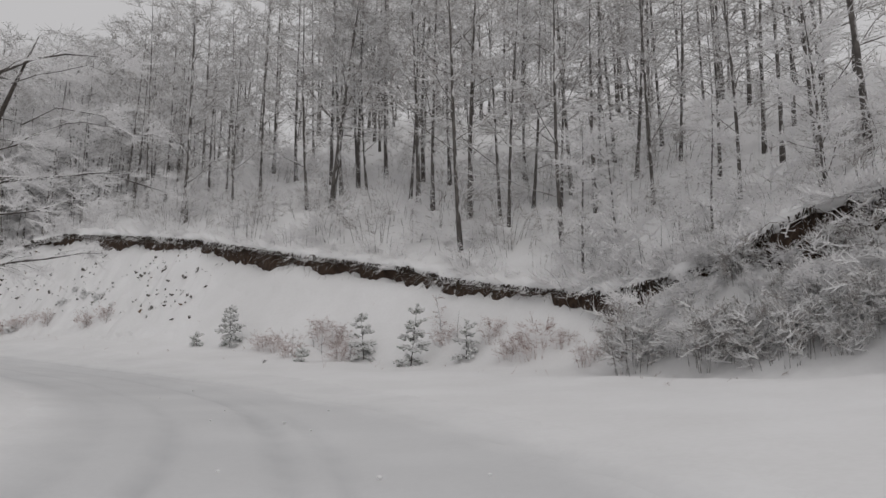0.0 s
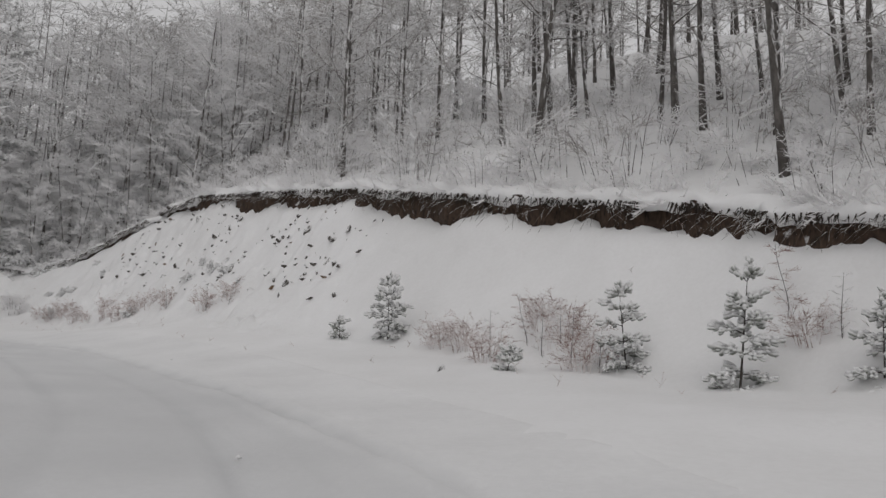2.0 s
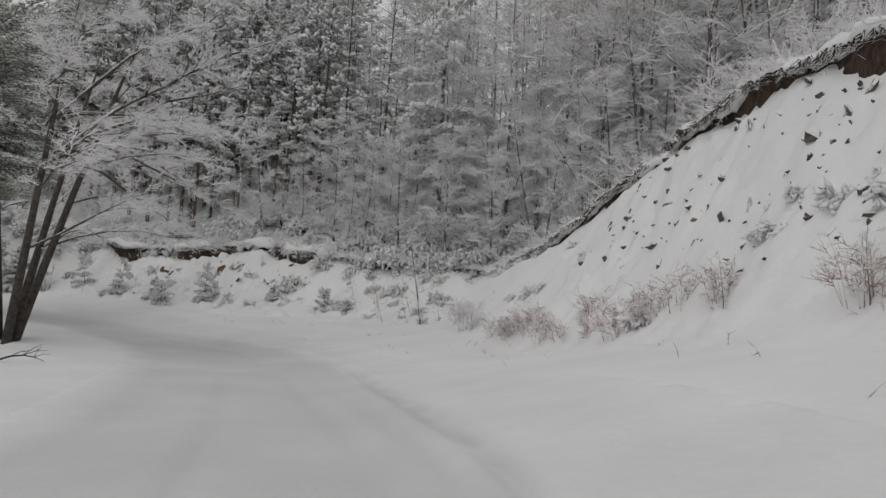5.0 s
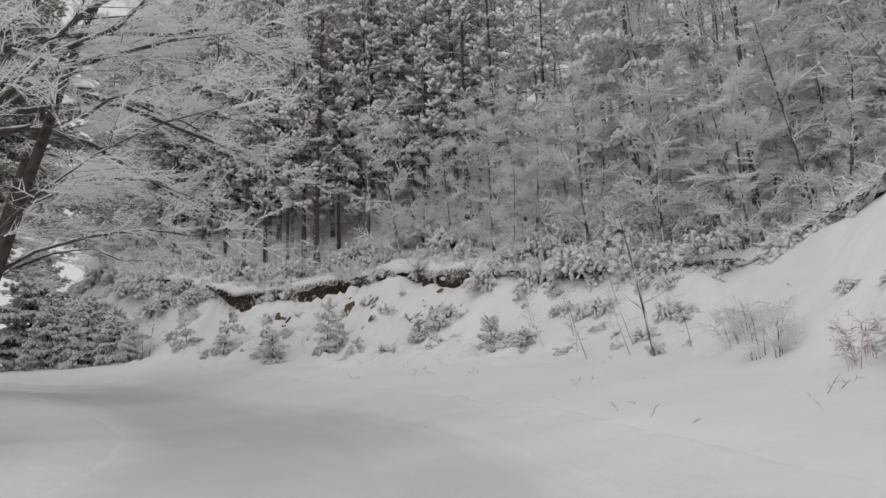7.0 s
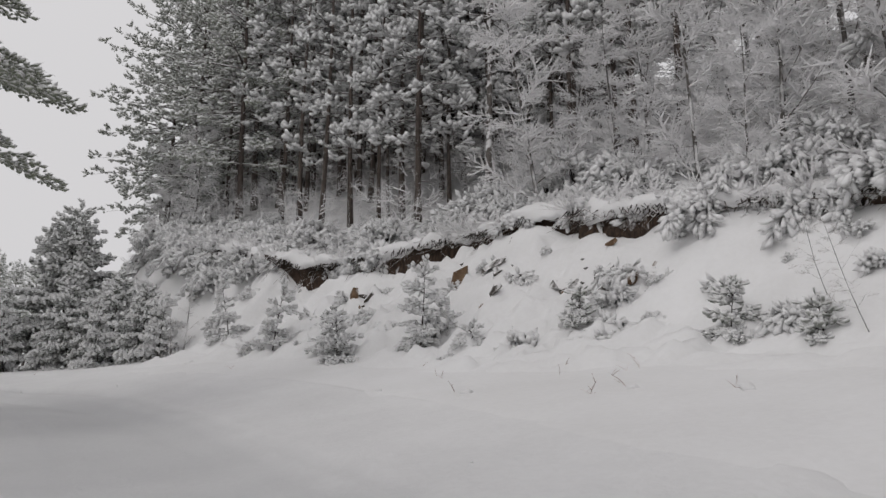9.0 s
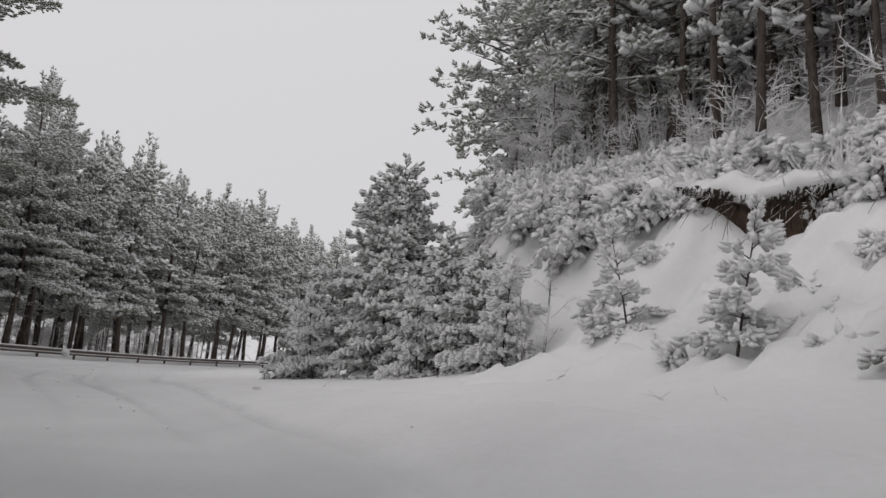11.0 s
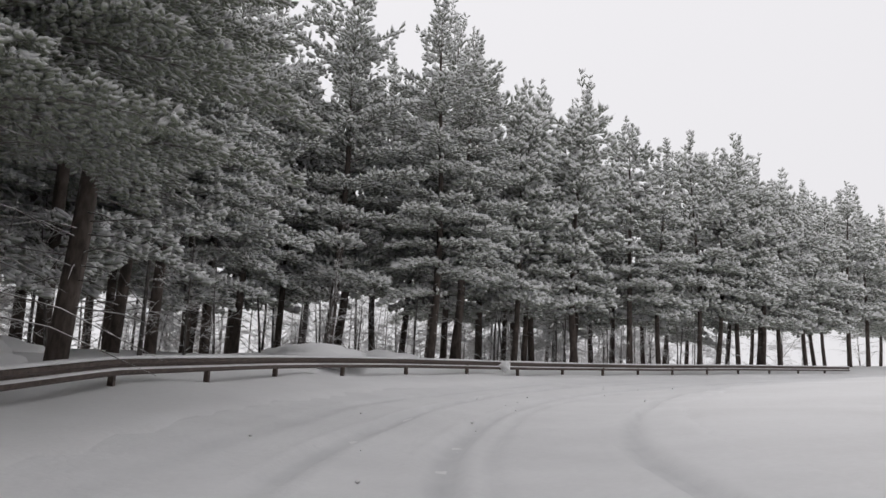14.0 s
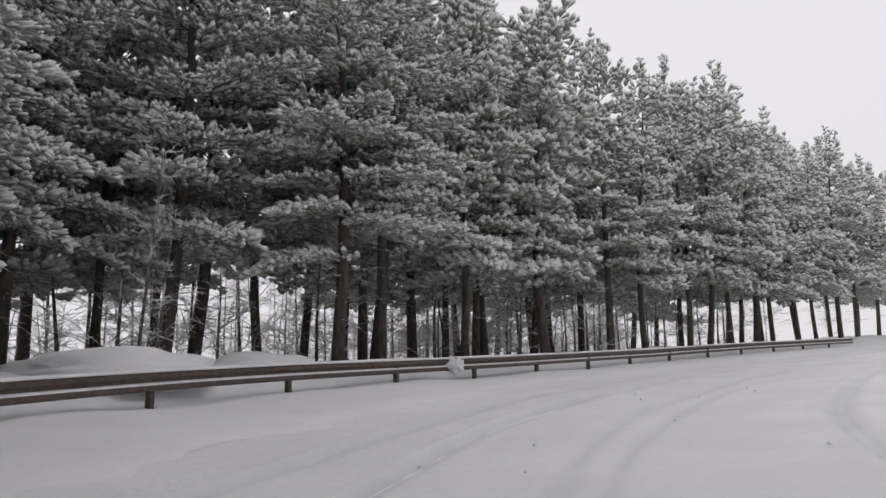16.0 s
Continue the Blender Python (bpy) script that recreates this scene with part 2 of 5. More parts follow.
def land(x, y, rut=True):
    """The height of the snow at plan points."""
    x, y = np.asarray(x, float), np.asarray(y, float)
    shape = x.shape
    x, y = x.ravel(), y.ravel()
    dr, vr, sr = near(ROADLINE, x, y)
    df, vf, _ = near(FOOT, x, y)
    dc, vc, _ = near(CREST, x, y)
    dg, vg, sg = near(RAILLINE, x, y)
    zr, zf, zb, zt, zg = vr[:, 0], vf[:, 0], vc[:, 0], vc[:, 1], vg[:, 0]
    hill, top = inside(FOOT, x, y), inside(CREST, x, y)
    # right of the driven line: from the road up to the bank's foot; left of it: to the rail or a low shoulder
    w = dr / (dr + df + 1e-6)
    right = zr + (zf - zr) * w
    leftflat = zr - 0.03 * np.minimum(dr, 6) - 0.30 * np.clip(dr - 7.5, 0, 60)
    beyond = (sg > 0) & (dg < 200) & (dr > 3)
    v = dr / (dr + dg + 1e-6)
    torail = zr + (zg - zr) * v
    past = zg + 0.25 * np.clip(dg, 0, 2) * np.clip(dg - 0.3, 0, 1) - 0.14 * np.clip(dg - 10, 0, 120)
    railside = np.where(beyond, past, torail)
    k = np.clip((-x - 52) / 14, 0, 1)
    k = k * k * (3 - 2 * k)
    left = leftflat * (1 - k) + railside * k
    z = np.where(sr > 0, left, right)
    # the bank, its broken edge and the hillside
    q = df / (df + dc + 1e-6)
    bank = zf + (zb - zf) * (0.25 * q + 0.75 * q ** 1.25)
    rise = np.clip((dc - 0.65) / 0.7, 0, 1)
    up = zb + (zt - zb) * rise + 0.62 * np.clip(dc - 0.5, 0, 22) + 0.42 * np.clip(dc - 22, 0, 90)
    heap = 0.24 + 0.42 * wavy(x, y, 2.6, 7.0) + 0.14 * wavy(x, y, 1.0, 9.0)
    heap = heap * np.clip((zt - zb) / 0.8, 0.2, 1)
    bank = bank + heap * np.clip(1.5 - dc, 0, 1)
    up = up + heap * (1 - rise)
    z = np.where(hill, bank, z)
    z = np.where(top, up, z)
    rough = np.where(hill, np.clip(df / 2, 0, 1), np.clip(dr / 6 - 0.9, 0, 0.5))
    z = z + rough * (0.22 * wavy(x, y, 3.1) + 0.08 * wavy(x, y, 0.9, 2.0)) + np.where(top, 0.35 * wavy(x, y, 9.0, 4.0) * np.clip(dc / 4, 0, 1), 0)
    return z.reshape(shape)


def height(x, y):
    return float(land(np.array([x]), np.array([y]))[0])


# ---- mesh helpers ----
class Shape:
    """Gathers pieces of one mesh."""

    def __init__(self):
        self.v, self.f, self.n = [], [], 0

    def add(self, verts, faces):
        verts = np.asarray(verts, float)
        self.v.append(verts)
        self.f += [tuple(i + self.n for i in f) for f in faces]
        self.n += len(verts)

    def mesh(self, name, material, smooth=True):
        me = bpy.data.meshes.new(name)
        me.from_pydata(np.concatenate(self.v).tolist() if self.v else [], [], self.f)
        me.materials.append(material)
        me.polygons.foreach_set("use_smooth", [smooth] * len(me.polygons))
        me.update()
        return me


def part(name, shape, material, parent, label="", smooth=True):
    ob = new(name, shape.mesh(name, material, smooth))
    ob.parent = parent
    if label:
        ob["label"] = label
    return ob


def tube(shape, pts, radii, sides=5, cap=True):
    pts = [Vector(p) for p in pts]
    rings = []
    for i, p in enumerate(pts):
        d = (pts[min(i + 1, len(pts) - 1)] - pts[max(i - 1, 0)]).normalized()
        a = d.orthogonal().normalized() if abs(d.z) < 0.9 else Vector((1, 0, 0)).cross(d).normalized()
        b = d.cross(a)
        rings += [tuple(p + (a * math.cos(k * math.tau / sides) + b * math.sin(k * math.tau / sides)) * radii[i]) for k in range(sides)]
    faces = []
    for i in range(len(pts) - 1):
        for k in range(sides):
            k2 = (k + 1) % sides
            faces.append((i * sides + k, i * sides + k2, (i + 1) * sides + k2, (i + 1) * sides + k))
    if cap:
        faces.append(tuple(range(sides))[::-1])
        faces.append(tuple(range((len(pts) - 1) * sides, len(pts) * sides)))
    shape.add(rings, faces)


def spike(verts, faces, a, b, r):
    """A ridged twig from a to its point b."""
    a, b = np.array(a, float), np.array(b, float)
    d = b - a
    s = np.cross(d, (0.3, 0.5, 0.8))
    s /= np.linalg.norm(s) + 1e-9
    u = np.cross(d, s)
    u /= np.linalg.norm(u) + 1e-9
    k = len(verts)
    verts += [a - r * 1.1 * s, a + r * u, a + r * 1.1 * s, b]
    faces += [(k, k + 1, k + 3), (k + 1, k + 2, k + 3)]


def frame_of(d, rnd=0.0):
    """Axes whose x is d and whose z is as far up as may be, as columns."""
    x = np.array(d, float)
    x /= np.linalg.norm(x) + 1e-9
    y = np.cross((0, 0, 1), x)
    if np.linalg.norm(y) < 0.05:
        y = np.array((0, 1.0, 0))
    y /= np.linalg.norm(y)
    z = np.cross(x, y)
    c, s = math.cos(rnd), math.sin(rnd)
    return np.stack([x, y * c + z * s, z * c - y * s], 1)


def place(shape, template, at, axes, size):
    shape.add(template[0] @ axes.T * size + np.asarray(at), template[1])


def twig_spray(rng, count, width, droop=0.0, thick=0.011):
    """A flat branching spray of twigs, about 1 long, along x."""
    v, f = [], []
    spike(v, f, (0, 0, 0), (1, 0, -droop), thick * 1.6)
    for i in range(count):
        u = 0.1 + 0.85 * (i + rng.random()) / count
        s = 1 if i % 2 else -1
        ln = (1.05 - u) * width * rng.uniform(0.6, 1.2)
        a = np.array((u, 0, -droop * u))
        b = a + ln * np.array((rng.uniform(0.5, 0.9), s * rng.uniform(0.5, 0.9), rng.uniform(-0.3, 0.4)))
        spike(v, f, a, b, thick)
        for _ in range(1):
            w = rng.uniform(0.25, 0.85)
            c = a + (b - a) * w
            spike(v, f, c, c + ln * 0.45 * np.array((rng.uniform(0.2, 0.9), s * rng.uniform(-0.6, 0.7), rng.uniform(-0.5, 0.5))), thick * 0.8)
    return np.array(v), f


def finger(v, f, a, d, bend, ln, r, sides, rings):
    """A blunt rounded shoot from a along d, its tip turned up by bend."""
    side = np.cross((0, 0, 1), d)
    side /= np.linalg.norm(side) + 1e-9
    up = np.cross(d, side)
    k = len(v)
    v.append(a)
    for q, w in rings:
        mid = a + d * ln * q + np.array((0, 0, bend * ln * q * q))
        v += [mid + r * w * (side * math.cos(j * math.tau / sides) + up * math.sin(j * math.tau / sides)) for j in range(sides)]
    v.append(a + d * ln + np.array((0, 0, bend * ln)))
    m = len(rings)
    for j in range(sides):
        j2 = (j + 1) % sides
        f.append((k, k + 1 + j2, k + 1 + j))
        for i in range(m - 1):
            f.append((k + 1 + i * sides + j, k + 1 + i * sides + j2, k + 1 + (i + 1) * sides + j2, k + 1 + (i + 1) * sides + j))
        f.append((k + 1 + (m - 1) * sides + j, k + 1 + (m - 1) * sides + j2, k + 1 + m * sides))
    return side, up


def needle_spray(rng, shoots, blades, core=0.12, wide=0.02, long=0.2, snow=0.07, rings=((0.3, 0.75), (0.8, 1.0)), sides=4, low=-0.5, high=0.3):
    """A fan of plump needle shoots about 1 long, along x, and, as a second piece, the snow that lies on them."""
    v, f, sv, sf = [], [], [], []
    for s in range(shoots):
        turn = (s - (shoots - 1) / 2) * 1.5 / max(1, shoots - 1) + rng.uniform(-0.3, 0.3)
        d = np.array((math.cos(turn), math.sin(turn), rng.uniform(low, high)))
        d /= np.linalg.norm(d)
        a = np.array((rng.uniform(-0.1, 0.35), 0, rng.uniform(-0.08, 0.08)))
        ln, bend, r = rng.uniform(0.5, 0.8), rng.uniform(0.05, 0.5), core * rng.uniform(0.8, 1.2)
        side, up = finger(v, f, a, d, bend, ln, r, sides, rings)
        for i in range(blades):
            t = rng.uniform(0, math.tau)
            q = rng.uniform(0.3, 1.0)
            e = d * rng.uniform(0.5, 1.0) + (side * math.cos(t) + up * math.sin(t)) * rng.uniform(0.5, 1.0)
            e *= (long + r) * rng.uniform(0.7, 1.1) / np.linalg.norm(e)
            root = a + d * ln * q + np.array((0, 0, bend * ln * q * q))
            w = np.cross(e, (rng.uniform(-1, 1), rng.uniform(-1, 1), rng.uniform(-1, 1)))
            w *= wide / (np.linalg.norm(w) + 1e-9)
            k = len(v)
            v += [root - w, root + w, root + e]
            f.append((k, k + 1, k + 2))
        finger(sv, sf, a + up * (r * 0.8 + snow * 0.2), d, bend, ln * rng.uniform(0.85, 1.05), snow * rng.uniform(0.9, 1.4), 4, ((0.65, 1.0),))
    return (np.array(v), f), (np.array(sv), sf)


RNG = random.Random(11)
SPRAYS = [twig_spray(RNG, 8, 0.8, d, 0.015) for d in (0.0, 0.12, 0.25, -0.1)]
FAR_SPRAYS = [twig_spray(RNG, 4, 0.8, d, 0.019) for d in (0.0, 0.12, 0.25)]
THICK_SPRAYS = [twig_spray(RNG, 6, 0.85, d, 0.034) for d in (0.0, 0.15, 0.3, 0.45)]
NEAR_KIT = [needle_spray(RNG, 3, 5, 0.135, 0.014, 0.13, 0.09, ((0.75, 1.0),), 5, -0.5, 0.25) for _ in range(14)]
LADEN_KIT = [needle_spray(RNG, 3, 2, 0.135, 0.016, 0.12, 0.13, ((0.45, 0.85), (0.88, 0.85)), 5, -0.6, 0.05) for _ in range(12)]
MID_KIT = [needle_spray(RNG, 3, 3, 0.125, 0.018, 0.12, 0.08, ((0.8, 1.0),), 4, -0.3, 0.15) for _ in range(12)]
FAR_KIT = [needle_spray(RNG, 3, 1, 0.135, 0.03, 0.14, 0.10, ((0.8, 1.0),), 4, -0.3, 0.2) for _ in range(8)]
FIR_KIT = [needle_spray(RNG, 4, 1, 0.105, 0.018, 0.10, 0.10, ((0.78, 1.0),), 4, -0.8, 0.1) for _ in range(10)]


# ---- kinds of plants ----
def beech_tree(seed, tall, lean=0.0, sprays=70, low=0.2, thick=0.13, kit=None, name="beech_tree", frost=None):
    """A leafless forest tree: slim trunk, upward limbs, frosted twigs."""
    rng = random.Random(seed)
    kit = kit or SPRAYS
    root = new(name)
    trunk, limbs, crown = Shape(), Shape(), Shape()
    n = 9
    bend = [rng.uniform(-0.12, 0.12) for _ in range(4)]
    spine = [Vector((lean * tall * u + bend[0] * math.sin(u * 5 + bend[1] * 9), bend[2] * math.sin(u * 4 + bend[3] * 9), tall * u - 0.4)) for u in [i / (n - 1) for i in range(n)]]
    tube(trunk, spine, [thick * (1.35 if i == 0 else 1) * (1 - 0.86 * i / (n - 1)) for i in range(n)], 7)

    def along(u):
        q = u * (n - 1)
        i = min(int(q), n - 2)
        return spine[i].lerp(spine[i + 1], q - i)

    count = 15
    for i in range(count):
        u = low + (0.97 - low) * (i + rng.random()) / count
        turn = i * 2.4 + rng.uniform(-0.5, 0.5)
        ln = tall * (0.10 + 0.17 * (1 - u)) * rng.uniform(0.7, 1.25)
        rise = rng.uniform(0.25, 0.9)
        d = Vector((math.cos(turn), math.sin(turn), rise)).normalized()
        p0 = along(u)
        pts = [p0, p0 + d * ln * 0.4, p0 + d * ln * 0.75 + Vector((0, 0, ln * 0.06)), p0 + d * ln + Vector((0, 0, ln * rng.uniform(-0.1, 0.12)))]
        r = thick * 0.30 * (1.1 - u * 0.7)
        tube(limbs, pts, [r, r * 0.75, r * 0.5, r * 0.2], 4, False)
        for k in range(max(3, sprays // count)):
            w = rng.uniform(0.2, 1.0)
            at = pts[0].lerp(pts[3], w)
            t2 = turn + rng.uniform(-1.3, 1.3)
            dd = (math.cos(t2), math.sin(t2), rng.uniform(-0.2, 0.7))
            place(crown, rng.choice(kit), at, frame_of(dd, rng.uniform(-0.8, 0.8)), tall * rng.uniform(0.05, 0.115))
    for k in range(sprays // 5):
        u = rng.uniform(0.06, 0.98)
        t2 = rng.uniform(0, math.tau)
        place(crown, rng.choice(kit), along(u), frame_of((math.cos(t2), math.sin(t2), rng.uniform(-0.1, 0.8)), rng.uniform(-1, 1)), tall * rng.uniform(0.05, 0.10))
    part("trunk", trunk, M_BEECH, root, "dark bark with wind-blown snow")
    tagged(part("branchwork", limbs, M_LIMB, root), kind="stuff")
    tagged(part("crown", crown, frost or M_TWIG, root, "fine twigs white with frost", False), kind="stuff")
    return root


def spreading_tree(seed, tall, reach, stems, sprays, boughs=()):
    """A leafless tree of several stems with long wide boughs; boughs: ends of further long boughs, from the tree's foot."""
    rng = random.Random(seed)
    root = new("spreading_tree")
    trunk, limbs, crown = Shape(), Shape(), Shape()

    def bough(p0, p3, r, lift):
        pts = [p0.lerp(p3, q) + Vector((rng.uniform(-0.15, 0.15), rng.uniform(-0.15, 0.15), lift * math.sin(q * math.pi) + rng.uniform(-0.1, 0.1))) for q in (0, 0.2, 0.4, 0.6, 0.8, 1.0)]
        for p in pts[1:]:
            p += Vector((rng.uniform(-0.2, 0.2), rng.uniform(-0.2, 0.2), rng.uniform(-0.15, 0.15)))
        tube(limbs, pts, [r, r * 0.85, r * 0.68, r * 0.5, r * 0.33, r * 0.1], 5, False)
        ln = (p3 - p0).length
        for k in range(sprays):
            q = rng.uniform(0.12, 1.0)
            i = min(4, int(q * 5))
            at = pts[i].lerp(pts[i + 1], q * 5 - i)
            d = (p3 - p0).normalized()
            turn = rng.uniform(-1.1, 1.1)
            dd = Vector((d.x * math.cos(turn) - d.y * math.sin(turn), d.x * math.sin(turn) + d.y * math.cos(turn), d.z * 0.5 + rng.uniform(-0.35, 0.35)))
            sub = rng.uniform(0.10, 0.26) * ln
            end = at + dd * sub
            tube(limbs, [at, at.lerp(end, 0.5) + Vector((0, 0, 0.06)), end], [r * 0.3 * (1.1 - q), r * 0.2 * (1.1 - q), 0.004], 3, False)
            for _ in range(6):
                w = rng.uniform(0.25, 1.0)
                turn = rng.uniform(-1.2, 1.2)
                d3 = (dd.x * math.cos(turn) - dd.y * math.sin(turn), dd.x * math.sin(turn) + dd.y * math.cos(turn), dd.z + rng.uniform(-0.4, 0.3))
                place(crown, rng.choice(SPRAYS), at.lerp(end, w), frame_of(d3, rng.uniform(-1, 1)), rng.uniform(0.35, 0.8))

    for s in range(stems):
        t = s * math.tau / stems + rng.uniform(-0.3, 0.3)
        tip = Vector((math.cos(t) * tall * 0.26, math.sin(t) * tall * 0.26, tall * rng.uniform(0.85, 1.0)))
        foot = Vector((math.cos(t) * 0.22, math.sin(t) * 0.22, -0.4))
        spine = [foot.lerp(tip, q) + Vector((0, 0, 0.5 * math.sin(q * math.pi))) for q in (0, 0.2, 0.4, 0.6, 0.8, 1.0)]
        tube(trunk, spine, [0.17, 0.14, 0.115, 0.085, 0.055, 0.015], 8)
        for b in range(6):
            q = 0.28 + 0.11 * b
            i = min(4, int(q * 5))
            p0 = spine[i].lerp(spine[i + 1], q * 5 - i)
            a = t + rng.uniform(-1.1, 1.1)
            ln = reach * rng.uniform(0.6, 1.0) * (1.15 - 0.5 * q)
            bough(p0, p0 + Vector((math.cos(a) * ln, math.sin(a) * ln, ln * rng.uniform(0.05, 0.45))), 0.055 * (1.2 - q), 0.3)
    for x, y, z, zs in boughs:
        bough(Vector((x * 0.12, y * 0.12, zs)), Vector((x, y, z)), 0.085, 0.5)
    part("trunk", trunk, M_STEM, root, "several dark stems from one foot")
    tagged(part("branchwork", limbs, M_BOUGH, root), kind="stuff")
    tagged(part("crown", crown, M_HOAR, root, "fine twigs white with frost", False), kind="stuff")
    return root


def pine_tree(seed, tall, start, reach, whorls, per, tufts, thick, droop=0.25, load=0.75, kit=None, tuft_size=0.62, dead=10, cone=0.75, lean=0.0, foliage=None, fan=3, bark=None):
    """A snow-laden pine: trunk, whorled limbs, needle brushes and the snow that lies on them."""
    rng = random.Random(seed)
    kit = kit or NEAR_KIT
    slim = kit is FAR_KIT
    root = new("pine_tree")
    trunk, limbs, needles, snow = Shape(), Shape(), Shape(), Shape()
    n = 8
    bx, by = rng.uniform(-0.15, 0.15), rng.uniform(-0.15, 0.15)

    def along(u):
        return Vector((bx * math.sin(u * 4) + lean * tall * u, by * math.sin(u * 5), tall * u - 0.4 * (1 - u)))

    tube(trunk, [along(i / (n - 1)) for i in range(n)], [thick * (1.3 if i == 0 else 1) * (1 - 0.9 * i / (n - 1)) for i in range(n)], 8)
    for i in range(dead):
        u = rng.uniform(min(0.12, start), start + 0.1)
        t = rng.uniform(0, math.tau)
        p0 = along(u)
        d = Vector((math.cos(t), math.sin(t), rng.uniform(-0.25, 0.2)))
        ln = reach * rng.uniform(0.2, 0.55)
        tube(limbs, [p0, p0 + d * ln * 0.5, p0 + d * ln + Vector((0, 0, -0.12 * ln))], [0.02, 0.014, 0.005], 3, False)
    for w in range(whorls):
        for b in range(per):
            f = (w + rng.random()) / whorls
            u = start + (0.985 - start) * f
            full = reach * (1 - f) ** cone * min(1.0, 0.62 + 1.6 * f) + tall * 0.015
            t = w * 1.1 + b * math.tau / per + rng.uniform(-0.45, 0.45)
            ln = full * rng.uniform(0.65, 1.15)
            p0 = along(u)
            rise = (0.75 * f ** 1.5 + 0.08) - droop * (1 - f) * 0.7
            out = Vector((math.cos(t), math.sin(t), 0))
            sag = droop * ln * (1 - 0.8 * f)
            pts = [p0 + out * ln * q + Vector((0, 0, ln * rise * q - sag * q * q + 0.10 * ln * q ** 4)) for q in (0, 0.35, 0.7, 1.0)]
            tube(limbs, pts[:2] + pts[3:] if slim else pts, [0.012 + 0.012 * ln, 0.009 + 0.009 * ln, 0.006] if slim else [0.012 + 0.012 * ln, 0.009 + 0.009 * ln, 0.012, 0.006], 3, False)
            m = max(2, round(tufts * (0.35 + 0.65 * ln / (reach + 0.01))))
            left = m
            while left > 0:
                k = left
                q = 1 - ((m - left + rng.random()) / m) ** 1.25 * 0.97
                i = 0 if q < 0.35 else 1 if q < 0.7 else 2
                a, c = ((0, 0.35), (0.35, 0.7), (0.7, 1.0))[i]
                at = pts[i].lerp(pts[i + 1], max(0, min(1, (q - a) / (c - a))))
                swing = (1 if rng.random() < 0.5 else -1) * rng.uniform(0.1, 1.2) * (1.15 - 0.8 * q)
                turn = t + swing * 1.3
                tilt = rng.uniform(-0.2, 0.2) - droop * 0.2 + 0.5 * f
                at = at + Vector((math.cos(turn), math.sin(turn), tilt)) * (ln * 0.26 * rng.random() * (1.2 - q)) + Vector((0, 0, rng.uniform(-0.03, 0.04) * ln))
                for _ in range(min(left, fan)):
                    left -= 1
                    spin = turn + rng.gauss(0, 0.75)
                    side = Vector((math.cos(spin), math.sin(spin), tilt + rng.gauss(0, 0.2)))
                    size = tuft_size * rng.uniform(0.7, 1.25) * (0.8 + 0.2 * (1 - f))
                    axes = frame_of(side, rng.uniform(-0.3, 0.3))
                    spot = at + Vector((rng.uniform(-0.15, 0.15), rng.uniform(-0.15, 0.15), rng.uniform(-0.06, 0.06))) * tuft_size
                    green, white = rng.choice(kit)
                    place(needles, green, spot, axes, size)
                    if rng.random() < load and side.z < 1.1:
                        place(snow, white, spot, axes, size)
    for i in range(18):
        p, t = along(rng.uniform(0.86, 1.0)), rng.uniform(0, math.tau)
        place(needles, rng.choice(kit)[0], p, frame_of((math.cos(t) * 0.5, math.sin(t) * 0.5, 1.0), rng.uniform(-3, 3)), tuft_size * rng.uniform(0.8, 1.3))
    for i in range(9):
        u, t = rng.uniform(0.8, 0.99), rng.uniform(0, math.tau)
        p = along(u) + Vector((math.cos(t), math.sin(t), 0.2)) * (reach * (1 - u) * rng.uniform(0.5, 1.5))
        ln = tuft_size * rng.uniform(1.4, 2.6)
        tip = p + Vector((math.cos(t) * 0.12, math.sin(t) * 0.12, 1)) * ln
        tube(limbs, [p, tip], [0.018, 0.006], 3, False)
        for k in range(5):
            q, e = 0.15 + 0.2 * k, rng.uniform(0, math.tau)
            place(needles, rng.choice(kit)[0], p.lerp(tip, q), frame_of((math.cos(e) * (1 - q), math.sin(e) * (1 - q), 0.7 + q), rng.uniform(-3, 3)) @ np.diag((1.0, 0.6, 0.6)), tuft_size * rng.uniform(0.75, 1.1))
    part("trunk", trunk, bark or M_PINE, root, "dark furrowed pine bark")
    tagged(part("branchwork", limbs, M_LIMB, root), kind="stuff")
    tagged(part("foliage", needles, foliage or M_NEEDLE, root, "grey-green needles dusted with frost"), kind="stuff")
    tagged(part("snow_load", snow, M_LOAD, root, "snow lying on the boughs"), kind="stuff")
    return root


